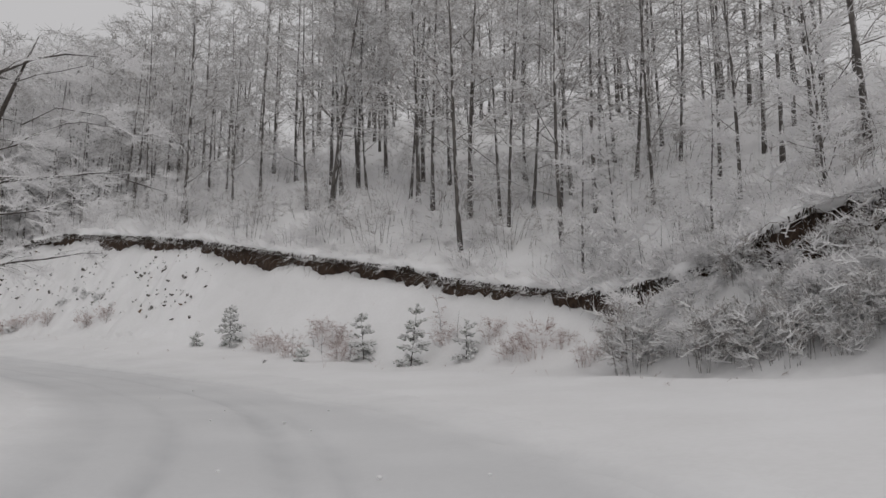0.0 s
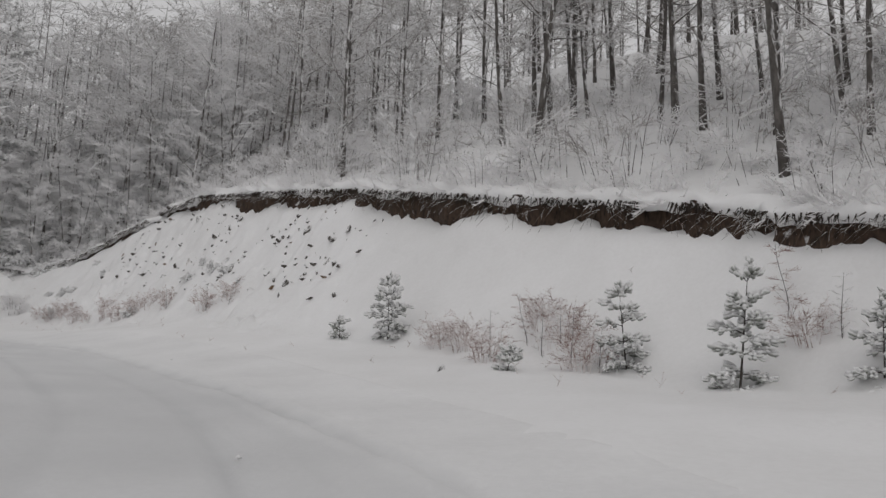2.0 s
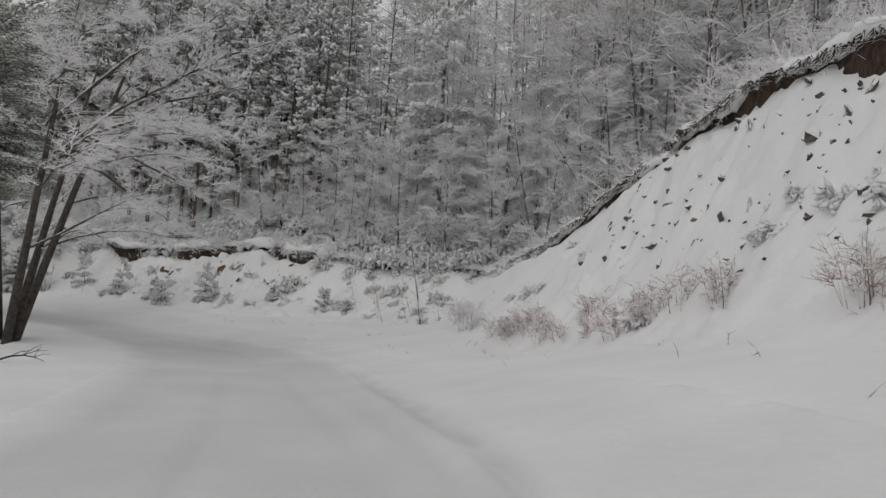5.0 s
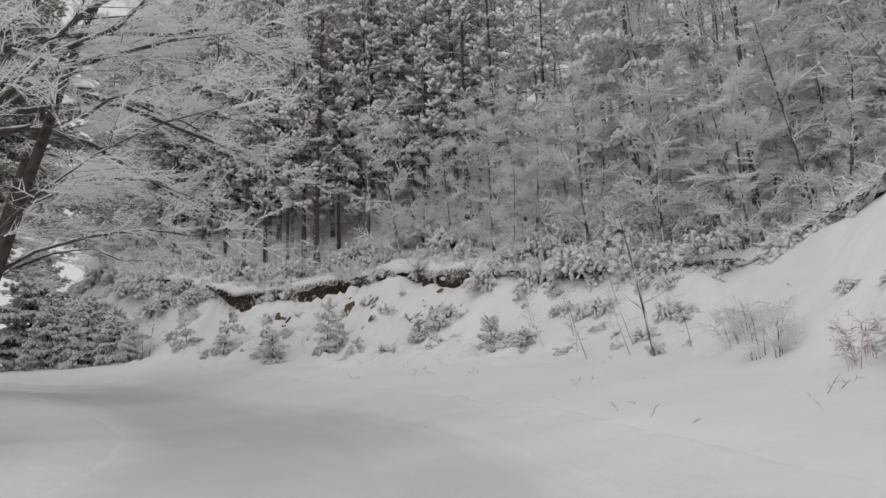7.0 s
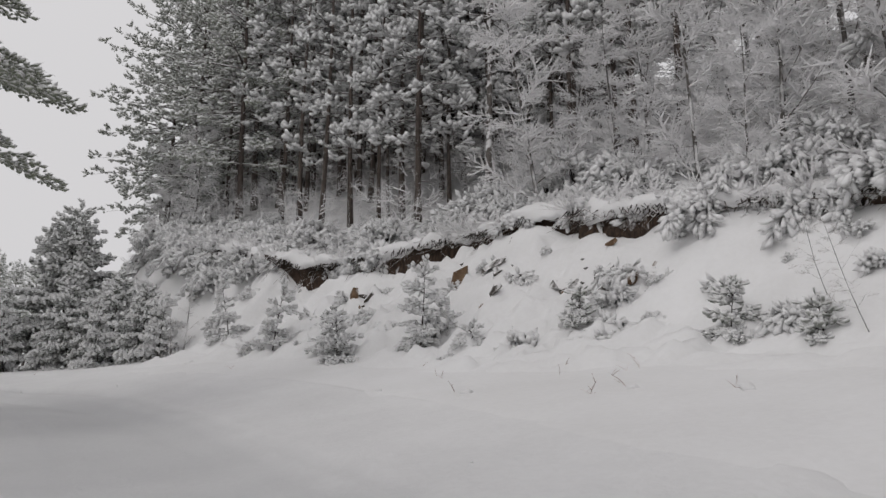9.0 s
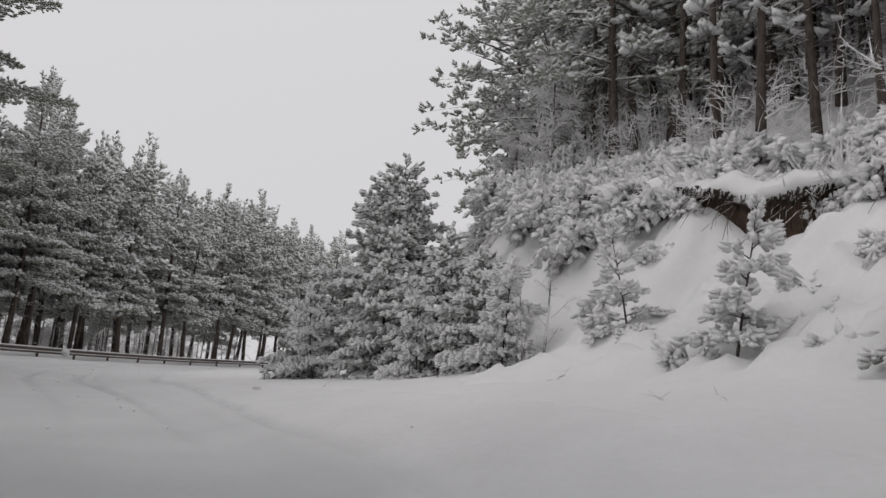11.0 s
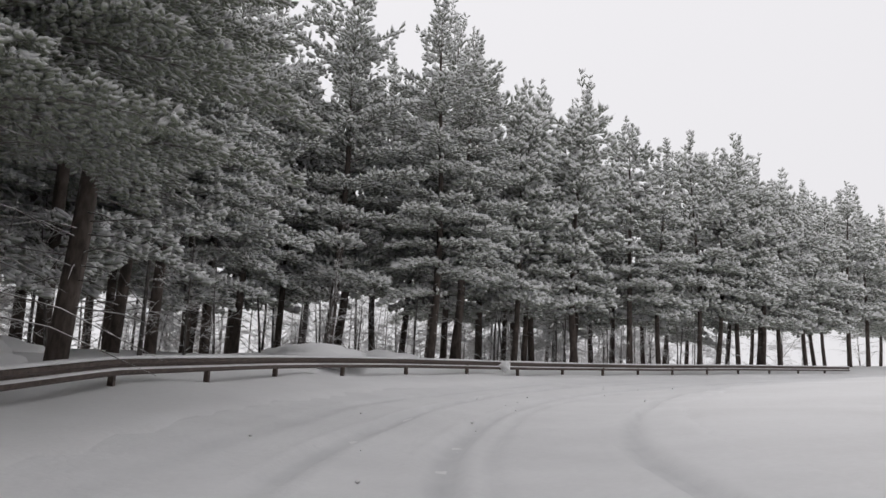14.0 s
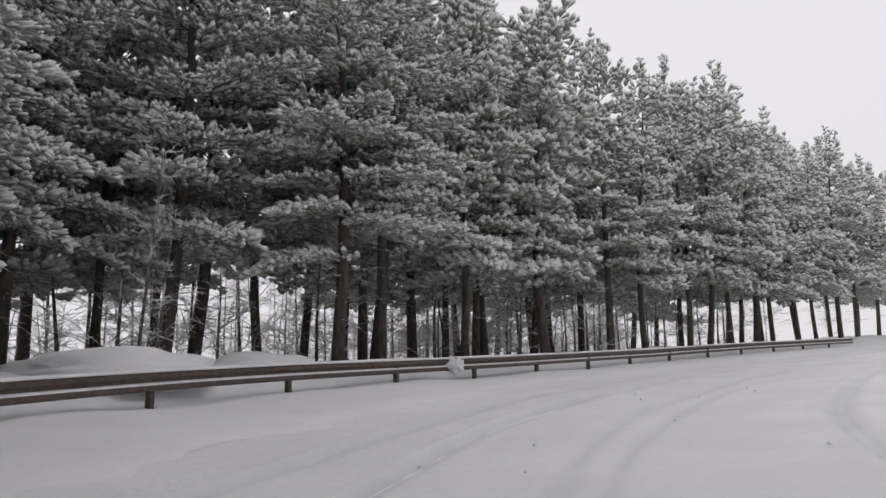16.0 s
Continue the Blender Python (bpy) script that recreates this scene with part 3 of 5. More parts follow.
def laden_pine(seed, tall, reach, tiers, per, clump, start=0.03, droop=0.45, cone=0.85, load=0.75, foliage=None, thick=0.06, name="young_pine", lean=0.0, kit=None, lift=0.0, spires=0, dead=0, bark=None, gaps=0.0):
    """A conifer with separate boughs of needle clumps and the snow that lies on them; lift turns the clumps up, gaps leaves out boughs."""
    rng = random.Random(seed)
    root = new(name)
    trunk, limbs, needles, snow = Shape(), Shape(), Shape(), Shape()
    bx, by = rng.uniform(-0.02, 0.02) * tall, rng.uniform(-0.02, 0.02) * tall

    def along(u):
        return Vector((bx * math.sin(u * 4) + lean * tall * u, by * math.sin(u * 5), tall * u - 0.3 * (1 - u)))

    def tuft(at, d, size):
        axes = frame_of(d, rng.uniform(-0.35, 0.35))
        green, white = rng.choice(kit or LADEN_KIT)
        place(needles, green, at, axes, size)
        if rng.random() < load:
            place(snow, white, at + Vector((0, 0, 0.02)), axes, size)

    tube(trunk, [along(i / 6) for i in range(7)], [thick * (1 - 0.88 * i / 6) for i in range(7)], 6)
    for w in range(tiers):
        for b in range(per):
            if rng.random() < gaps:
                continue
            f = (w + 0.7 * rng.random()) / tiers
            u = start + (0.95 - start) * f
            t = w * 1.3 + b * math.tau / per + rng.uniform(-0.35, 0.35)
            ln = (reach * (1 - f) ** cone * min(1.0, 0.75 + f) + 0.14 * clump) * rng.uniform(0.7 - gaps, 1.15)
            out, p0 = Vector((math.cos(t), math.sin(t), 0)), along(u)
            rise, sag = 0.15 + 0.75 * f ** 1.4, droop * (1 - 0.75 * f)
            pts = [p0 + out * ln * q + Vector((0, 0, ln * (rise * q - sag * q * q))) for q in (0, 0.33, 0.66, 1.0)]
            tube(limbs, pts, [0.01 + 0.01 * ln, 0.008 + 0.008 * ln, 0.01, 0.005], 3, False)
            n = max(2, round(ln / (clump * 0.5)))
            for k in range(n):
                q = (k + 0.6) / n
                i = min(2, int(q * 3))
                at = pts[i].lerp(pts[i + 1], q * 3 - i)
                slope = (pts[i + 1] - pts[i]).normalized().z
                tuft(at, Vector((out.x, out.y, slope - 0.1 + lift * rng.uniform(0.6, 1.6))), clump * rng.uniform(0.8, 1.15))
                for side in (-1, 1):
                    turn = t + side * rng.uniform(0.5, 1.05)
                    d = Vector((math.cos(turn), math.sin(turn), 0))
                    wide = ln * 0.42 * (1.05 - q)
                    m = round(wide / (clump * 0.62))
                    for j in range(m):
                        v = (j + 0.7) / m
                        tuft(at + d * wide * v + Vector((0, 0, wide * (0.1 * v - 0.4 * droop * v * v))), Vector((d.x, d.y, slope * 0.6 - 0.2 - 0.5 * droop * v + lift * rng.uniform(0.6, 1.6))), clump * rng.uniform(0.75, 1.1))
    for k in range(6):
        u = 0.9 + 0.02 * k
        t = k * 2.4
        tuft(along(u), Vector((math.cos(t) * 0.45, math.sin(t) * 0.45, 1.0)), clump * rng.uniform(0.55, 0.8))
    for i in range(spires):
        u, t = rng.uniform(0.82, 0.99), rng.uniform(0, math.tau)
        p = along(u) + Vector((math.cos(t), math.sin(t), 0.2)) * (reach * (1 - u) * rng.uniform(0.4, 1.4))
        tip = p + Vector((math.cos(t) * 0.12, math.sin(t) * 0.12, 1)) * (clump * rng.uniform(1.4, 2.6))
        tube(limbs, [p, tip], [0.018, 0.006], 3, False)
        for k in range(5):
            q, e = 0.15 + 0.2 * k, rng.uniform(0, math.tau)
            tuft(p.lerp(tip, q), Vector((math.cos(e) * (1 - q), math.sin(e) * (1 - q), 0.8 + q)), clump * rng.uniform(0.6, 0.85))
    for i in range(dead):
        p, t = along(rng.uniform(0.1, start + 0.1)), rng.uniform(0, math.tau)
        d, ln = Vector((math.cos(t), math.sin(t), rng.uniform(-0.25, 0.2))), reach * rng.uniform(0.2, 0.55)
        tube(limbs, [p, p + d * ln * 0.5, p + d * ln + Vector((0, 0, -0.12 * ln))], [0.02, 0.014, 0.005], 3, False)
    part("trunk", trunk, bark or M_STEM, root)
    tagged(part("branchwork", limbs, M_LIMB if bark else M_STEM, root), kind="stuff")
    tagged(part("foliage", needles, foliage or M_RIME, root, "grey-green needles bowed under snow"), kind="stuff")
    tagged(part("snow_load", snow, M_LOAD, root, "clumps of snow lying on the boughs"), kind="stuff")
    return root


def arching_shrub(seed, tall, reach, stems, tufts, hang=0.6):
    """A low evergreen shrub whose arching boughs hang outward under snow."""
    rng = random.Random(seed)
    root = new("snow_buried_shrub")
    wood, needles, snow = Shape(), Shape(), Shape()
    for i in range(stems):
        t = i * 2.4 + rng.uniform(-0.5, 0.5)
        r, h = reach * rng.uniform(0.5, 1.1), tall * rng.uniform(0.6, 1.15)
        out = Vector((math.cos(t), math.sin(t), 0))
        pts = [Vector((0, 0, -0.1)) + out * r * q + Vector((0, 0, h * 2.2 * q - h * (1.2 + hang) * q * q)) for q in (0, 0.3, 0.6, 0.85, 1.0)]
        tube(wood, pts, [0.022, 0.017, 0.013, 0.009, 0.004], 3, False)
        for k in range(tufts):
            q = 1 - 0.85 * (k + rng.random()) / tufts
            j = min(3, int(q * 4))
            d = (pts[j + 1] - pts[j]).normalized()
            spin = rng.gauss(0, 0.7)
            dd = Vector((d.x * math.cos(spin) - d.y * math.sin(spin), d.x * math.sin(spin) + d.y * math.cos(spin), d.z - rng.uniform(-0.1, 0.5)))
            green, white = rng.choice(LADEN_KIT if k % 2 else FIR_KIT)
            axes, size, spot = frame_of(dd, rng.uniform(-0.5, 0.5)), rng.uniform(0.34, 0.6), pts[j].lerp(pts[j + 1], q * 4 - j)
            place(needles, green, spot, axes, size)
            if rng.random() < 0.7:
                place(snow, white, spot + Vector((0, 0, 0.025)), axes, size * 1.1)
    tagged(part("stemwork", wood, M_STEM, root), kind="stuff")
    tagged(part("foliage", needles, M_WHITE, root, "boughs coated white with snow"), kind="stuff")
    tagged(part("snow_load", snow, M_LOAD, root, "lumps of snow on the boughs"), kind="stuff")
    return root


def bush_shapes(seed, tall, wide, stems, sprays, kit=None):
    rng = random.Random(seed)
    wood, twigs = Shape(), Shape()
    for i in range(stems):
        t = rng.uniform(0, math.tau)
        r = wide * rng.uniform(0.1, 0.5)
        foot = Vector((math.cos(t) * r * 0.8, math.sin(t) * r * 0.8, -0.1))
        t2 = t + rng.uniform(-0.9, 0.9)
        tip = foot + Vector((math.cos(t2) * r * 0.7, math.sin(t2) * r * 0.7, tall * rng.uniform(0.55, 1.05)))
        mid = foot.lerp(tip, 0.5) + Vector((0, 0, tall * 0.16))
        tube(wood, [foot, mid, tip], [0.011, 0.008, 0.003], 3, False)
        for k in range(sprays):
            q = rng.uniform(0.15, 1.0)
            at = foot.lerp(mid, q * 2) if q < 0.5 else mid.lerp(tip, q * 2 - 1)
            t2 = t + rng.uniform(-1.6, 1.6)
            place(twigs, rng.choice(kit or SPRAYS), at, frame_of((math.cos(t2), math.sin(t2), rng.uniform(-0.2, 1.0)), rng.uniform(-1, 1)), tall * rng.uniform(0.22, 0.42))
    return wood, twigs


def bush(seed, tall, wide, stems, sprays, material, kit=None, name="frosted_shrub"):
    root = new(name)
    wood, twigs = bush_shapes(seed, tall, wide, stems, sprays, kit)
    tagged(part("stemwork", wood, M_LIMB if material in (M_TWIG, M_HOAR) else material, root), kind="stuff")
    tagged(part("crown", twigs, material, root, "", False), kind="stuff")
    return root


def joined_brush(name, shapes, spots, rng, low, high, material=None):
    """Countless small brush, as one mesh."""
    out = Shape()
    for x, y in spots:
        for sh in rng.choice(shapes):
            k, t = rng.uniform(low, high), rng.uniform(0, math.tau)
            m = np.array(((math.cos(t), -math.sin(t), 0), (math.sin(t), math.cos(t), 0), (0, 0, 1)))
            out.add(np.concatenate(sh.v) @ m.T * k + (x, y, height(x, y) - 0.05), sh.f)
    return new(name, out.mesh(name, material or M_TWIG, False))


def lump(rng, size, flat=0.7, cuts=1, rough=0.25):
    bm = bmesh.new()
    bmesh.ops.create_icosphere(bm, subdivisions=cuts, radius=1)
    off = Vector((rng.uniform(0, 90), rng.uniform(0, 90), rng.uniform(0, 90)))
    for v in bm.verts:
        k = 1 + rough * 2 * noise.noise(v.co * 1.3 + off) + rough * noise.noise(v.co * 3.1 + off)
        v.co = Vector((v.co.x * size * k, v.co.y * size * 0.8 * k, v.co.z * size * flat * k))
    s = Shape()
    bm.verts.index_update()
    s.add([v.co[:] for v in bm.verts], [tuple(v.index for v in f.verts) for f in bm.faces])
    bm.free()
    return s


# ---- ground, road ----
def spread(a, b, core_a, core_b, step):
    """Grid lines: close within the core, wider and wider outside."""
    out = list(np.arange(core_a, core_b + step / 2, step))
    s, p = step, core_b
    while p < b:
        s *= 1.12
        p += s
        out.append(p)
    s, p = step, core_a
    while p > a:
        s *= 1.12
        p -= s
        out.insert(0, p)
    return np.array(out)


def road_offset(x, y):
    d, v, s = near(ROADLINE, x.ravel(), y.ravel())
    return (-np.sign(s) * d).reshape(x.shape)


XS, YS = spread(-700, 500, -104, 22, 0.5), spread(-500, 700, 10, 66, 0.5)
GX, GY = np.meshgrid(XS, YS)
GZ = land(GX, GY)
off = road_offset(GX, GY)
on_road = (np.abs(off + 0.4) < 3.9) & (GX > -200) & (GY > -55)
GZ = np.where(on_road, GZ - 0.16, GZ)
nx, ny = len(XS), len(YS)
idx = np.arange(nx * ny).reshape(ny, nx)
quads = np.stack([idx[:-1, :-1], idx[:-1, 1:], idx[1:, 1:], idx[1:, :-1]], -1).reshape(-1, 4)
g = Shape()
g.v, g.f, g.n = [np.stack([GX, GY, GZ], -1).reshape(-1, 3)], [tuple(q) for q in quads.tolist()], nx * ny
tagged(new("ground", g.mesh("ground", M_SNOW)), "deep snow over the cut bank, shoulder and wooded hillside", "ground", kind="structure")


def smooth_line(line, step, a, b):
    """Even stations along a plan line, rounded, from place a to b of its points."""
    pts = [Vector(p[:2]) for p in line]
    out = []
    for i in range(a, b):
        p0, p1, p2, p3 = pts[max(i - 1, 0)], pts[i], pts[i + 1], pts[min(i + 2, len(pts) - 1)]
        m = max(1, round((p2 - p1).length / step))
        for k in range(m):
            t = k / m
            out.append(0.5 * ((2 * p1) + (p2 - p0) * t + (2 * p0 - 5 * p1 + 4 * p2 - p3) * t * t + (3 * p1 - p0 - 3 * p2 + p3) * t ** 3))
    out.append(pts[b])
    return out


def road():
    stations = smooth_line(ROADLINE, 0.4, 1, 22)
    cross = np.linspace(-4.7, 3.9, 66)
    P = np.array([p[:] for p in stations])
    T = np.gradient(P, axis=0)
    T /= np.linalg.norm(T, axis=1)[:, None]
    N = np.stack([T[:, 1], -T[:, 0]], 1)
    X = P[:, 0, None] + N[:, 0, None] * cross
    Y = P[:, 1, None] + N[:, 1, None] * cross
    Z = land(X, Y)
    s = np.arange(len(P))[:, None] * 0.4
    ruts, greyed = np.zeros_like(Z), np.zeros_like(Z)
    # where the packed lane ends and untouched snow begins, by place along the road
    lane = np.interp(-P[:, 0], (-9, 1, 4.5, 7.5, 13, 18, 25, 37, 46, 51, 60, 69, 73, 78, 90), (3.2, 2.9, 1.95, 1.4, 0.9, 0.95, 1.15, 1.85, 1.5, 0.75, 0.9, 1.3, 1.6, 2.4, 2.9))[:, None]
    bend = np.interp(-P[:, 0], (-9, 2, 8, 30, 38, 66, 74, 110), (0.9, 0.8, 0.35, 0.3, 0.08, 0.08, 0.9, 1.0))[:, None]
    rim = np.interp(-P[:, 0], (-9, 6, 10, 30, 38, 60, 68, 110), (0.6, 0.6, 1.0, 0.9, 0.3, 0.3, 1.0, 1.0))[:, None]
    for o, deep, wide, wob in ((-1.85, 0.085, 0.16, 0.12), (-0.12, 0.08, 0.17, 0.1), (0.55, 0.045, 0.12, 0.2), (-3.2, 0.04, 0.2, 0.2), (None, 0.1, 0.15, 0.04)):
        c = (lane if o is None else o) + wob * np.sin(s / 9 + (o or 2)) + 0.05 * np.sin(s / 2.3 + (o or 2) * 3)
        q = (cross[None, :] - c) / (wide * (1 + 0.3 * np.sin(s / 3.1)))
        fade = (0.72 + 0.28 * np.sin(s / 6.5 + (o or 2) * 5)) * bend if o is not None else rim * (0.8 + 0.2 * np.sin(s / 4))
        # greyer along each rut, most at its middle line
        greyed += 9.0 * deep * fade * np.exp(-q ** 2) * (0.7 + 0.3 * wavy(X, Y, 0.5, o or 2))
        ruts += -deep * fade * np.exp(-q ** 4) + 0.4 * deep * fade * np.exp(-(np.abs(q) - 1.5) ** 2 * 5)
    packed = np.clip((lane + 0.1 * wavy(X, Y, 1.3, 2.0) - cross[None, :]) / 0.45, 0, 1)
    greyed += packed * (0.42 - 0.37 * np.interp(-P[:, 0], (68, 76), (0, 1)))[:, None] * (1 + 0.25 * wavy(X, Y, 1.8, 6.0))
    ruts -= 0.035 * packed
    Z = Z + ruts + 0.008 * wavy(X, Y, 0.35, 1.0) + 0.02 * wavy(X, Y, 2.2, 3.0) - 0.05
    edge = np.clip((np.abs(cross + 0.4) - 3.0) / 1.0, 0, 1)
    Z = Z + 0.045 * edge - 0.1 * np.clip((np.abs(cross + 0.4) - 4.05) / 0.25, 0, 1)
    greyed = (greyed + 0.08) * (1 - edge)
    a, b = Z.shape
    ix = np.arange(a * b).reshape(a, b)
    q = np.stack([ix[:-1, :-1], ix[1:, :-1], ix[1:, 1:], ix[:-1, 1:]], -1).reshape(-1, 4)
    sh = Shape()
    sh.v, sh.f, sh.n = [np.stack([X, Y, Z], -1).reshape(-1, 3)], [tuple(k) for k in q[:, ::-1].tolist()], a * b
    me = sh.mesh("road", M_ROAD)
    me.attributes.new("road_grey", "FLOAT", "POINT").data.foreach_set("value", np.clip(greyed, 0, 1).ravel())
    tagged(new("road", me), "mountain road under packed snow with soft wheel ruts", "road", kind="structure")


road()


# ---- the broken edge of the bank: raw earth, overhanging snow, roots ----
def crest_values(p):
    d, v, _ = near(CREST, np.array([p.x]), np.array([p.y]))
    return v[0]


def scarp():
    stations = smooth_line(CREST, 0.2, 3, 26)
    earth, lip, roots, turf = Shape(), Shape(), Shape(), Shape()
    rows, lips, prev = [], [], None
    rng = random.Random(5)
    for i, p in enumerate(stations):
        q = stations[min(i + 1, len(stations) - 1)] - stations[max(i - 1, 0)]
        out = Vector((-q.y, q.x)).normalized()
        zb, zt = crest_values(p)
        tall = zt - zb
        show = min(1.0, max(0.0, (tall - 0.15) / 0.35)) * min(1.0, max(0.0, 0.78 + 2.1 * noise.noise(Vector((i * 0.085, 3, 0)))))
        ring = []
        for k in range(13):
            u = k / 12
            z = zb - 0.9 + (tall + 0.92) * u
            d = 0.34 - 0.24 * u + 0.30 * max(0, u - 0.72) - 0.7 * max(0, 0.5 - u) + 0.26 * noise.noise(Vector((p.x * 1.1, p.y * 1.1, z * 1.6))) + 0.13 * noise.noise(Vector((p.x * 4, p.y * 4, z * 1.5))) + 0.05 * noise.noise(Vector((p.x * 9, p.y * 9, z * 7)))
            d = d * show - 0.35 * (1 - show)
            ring.append((p.x + out.x * d, p.y + out.y * d, z + 0.10 * noise.noise(Vector((i * 0.21, 7, 0)))))
        rows.append(ring)
        thick = (0.18 + 0.26 * noise.noise(Vector((i * 0.17, 0, 5)))) * (0.5 + 0.5 * show)
        wave = 0.22 * noise.noise(Vector((i * 0.064, 4, 2))) + 0.1 * noise.noise(Vector((i * 0.28, 4, 2)))
        reach = (0.25 + 0.42 * noise.noise(Vector((i * 0.135, 9, 5)))) * show
        lips.append([(p.x + out.x * d, p.y + out.y * d, zt + z + wave) for d, z in ((-2.0, 1.0), (-1.3, 0.66 + thick * 0.2), (-0.7, 0.4 + thick * 0.5), (reach * 0.1 - 0.2, 0.2 + thick * 0.9), (reach * 0.6, 0.08 + thick), (reach * 0.9 + 0.05, thick * 0.7), (reach + 0.08, 0.1 * thick), (reach + 0.02, -0.14 - 0.5 * thick), (reach * 0.4 - 0.1, -0.14))])
        for k in range(1, 9):
            x, y, z = lips[-1][k]
            w = Vector((x * 2.2, y * 2.2, z * 2.2))
            u = 0.13 * noise.noise(w) + 0.09 * noise.noise(w * 2.6)
            lips[-1][k] = (x + out.x * u * 0.8, y + out.y * u * 0.8, z + u + (0.09 * noise.noise(w * 1.7 + Vector((5, 0, 0))) if k > 5 else 0))
        if show > 0.2:
            tv, tf = [], []
            for _ in range(round(9 + 12 * noise.noise(Vector((i * 0.31, 2, 6))))):
                d, w = rng.uniform(0.1, 0.42), rng.uniform(-0.15, 0.15)
                a = (p.x + out.x * d + q.x * w, p.y + out.y * d + q.y * w, zt - rng.uniform(0.0, 0.14))
                spike(tv, tf, a, (a[0] + out.x * rng.uniform(0, 0.2) + rng.uniform(-0.12, 0.12), a[1] + out.y * rng.uniform(0, 0.2) + rng.uniform(-0.12, 0.12), a[2] - rng.uniform(0.12, 0.5) * min(1.0, tall)), 0.022)
            turf.add(tv, tf)
        if show > 0.35:
            for _ in range(2):
                d = rng.uniform(0.05, 0.45)
                a = Vector((p.x + out.x * d * 0.8 + rng.uniform(-0.2, 0.2), p.y + out.y * d * 0.8, zt - 0.12 - rng.uniform(0, 0.3) * tall))
                drop = rng.uniform(0.25, 1.0) * tall
                sway = Vector((rng.uniform(-0.35, 0.35), rng.uniform(-0.35, 0.35), 0))
                b = a + Vector((out.x * 0.25, out.y * 0.25, -drop * 0.45)) + sway * 0.6
                tube(roots, [a, b, b + Vector((out.x * 0.06, out.y * 0.06, -drop * 0.55)) + sway], [0.011, 0.008, 0.004], 3, False)
            if rng.random() < 0.3:
                a = Vector((p.x + out.x * 0.25, p.y + out.y * 0.25, zt - 0.2))
                t = Vector((q.x, q.y, 0)).normalized() * rng.uniform(-1.3, 1.3)
                tube(roots, [a, a + t * 0.5 + Vector((out.x * 0.3, out.y * 0.3, 0.05)), a + t + Vector((out.x * 0.35, out.y * 0.35, -0.3))], [0.016, 0.011, 0.004], 3, False)
    for sh, grid in ((earth, rows), (lip, lips)):
        m = len(grid[0])
        faces = []
        for i in range(len(grid) - 1):
            for k in range(m - 1):
                faces.append((i * m + k, (i + 1) * m + k, (i + 1) * m + k + 1, i * m + k + 1))
        sh.add([v for r in grid for v in r], faces)
    tagged(new("earth_scarp", earth.mesh("earth_scarp", M_EARTH)), "raw dark brown earth edge along the bank's top", "bank", kind="structure")
    tagged(new("snow_cornice", lip.mesh("snow_cornice", M_SNOW)), "overhanging lip of snow along the bank's top", "snow", kind="structure")
    tagged(new("hanging_turf", turf.mesh("hanging_turf", M_TURF, False)), "dark dead grass hanging from the bank's broken edge", "grass", kind="stuff")
    tagged(new("hanging_roots", roots.mesh("hanging_roots", M_ROOT)), "frosted roots hanging from the earth edge", "roots", kind="stuff")


scarp()


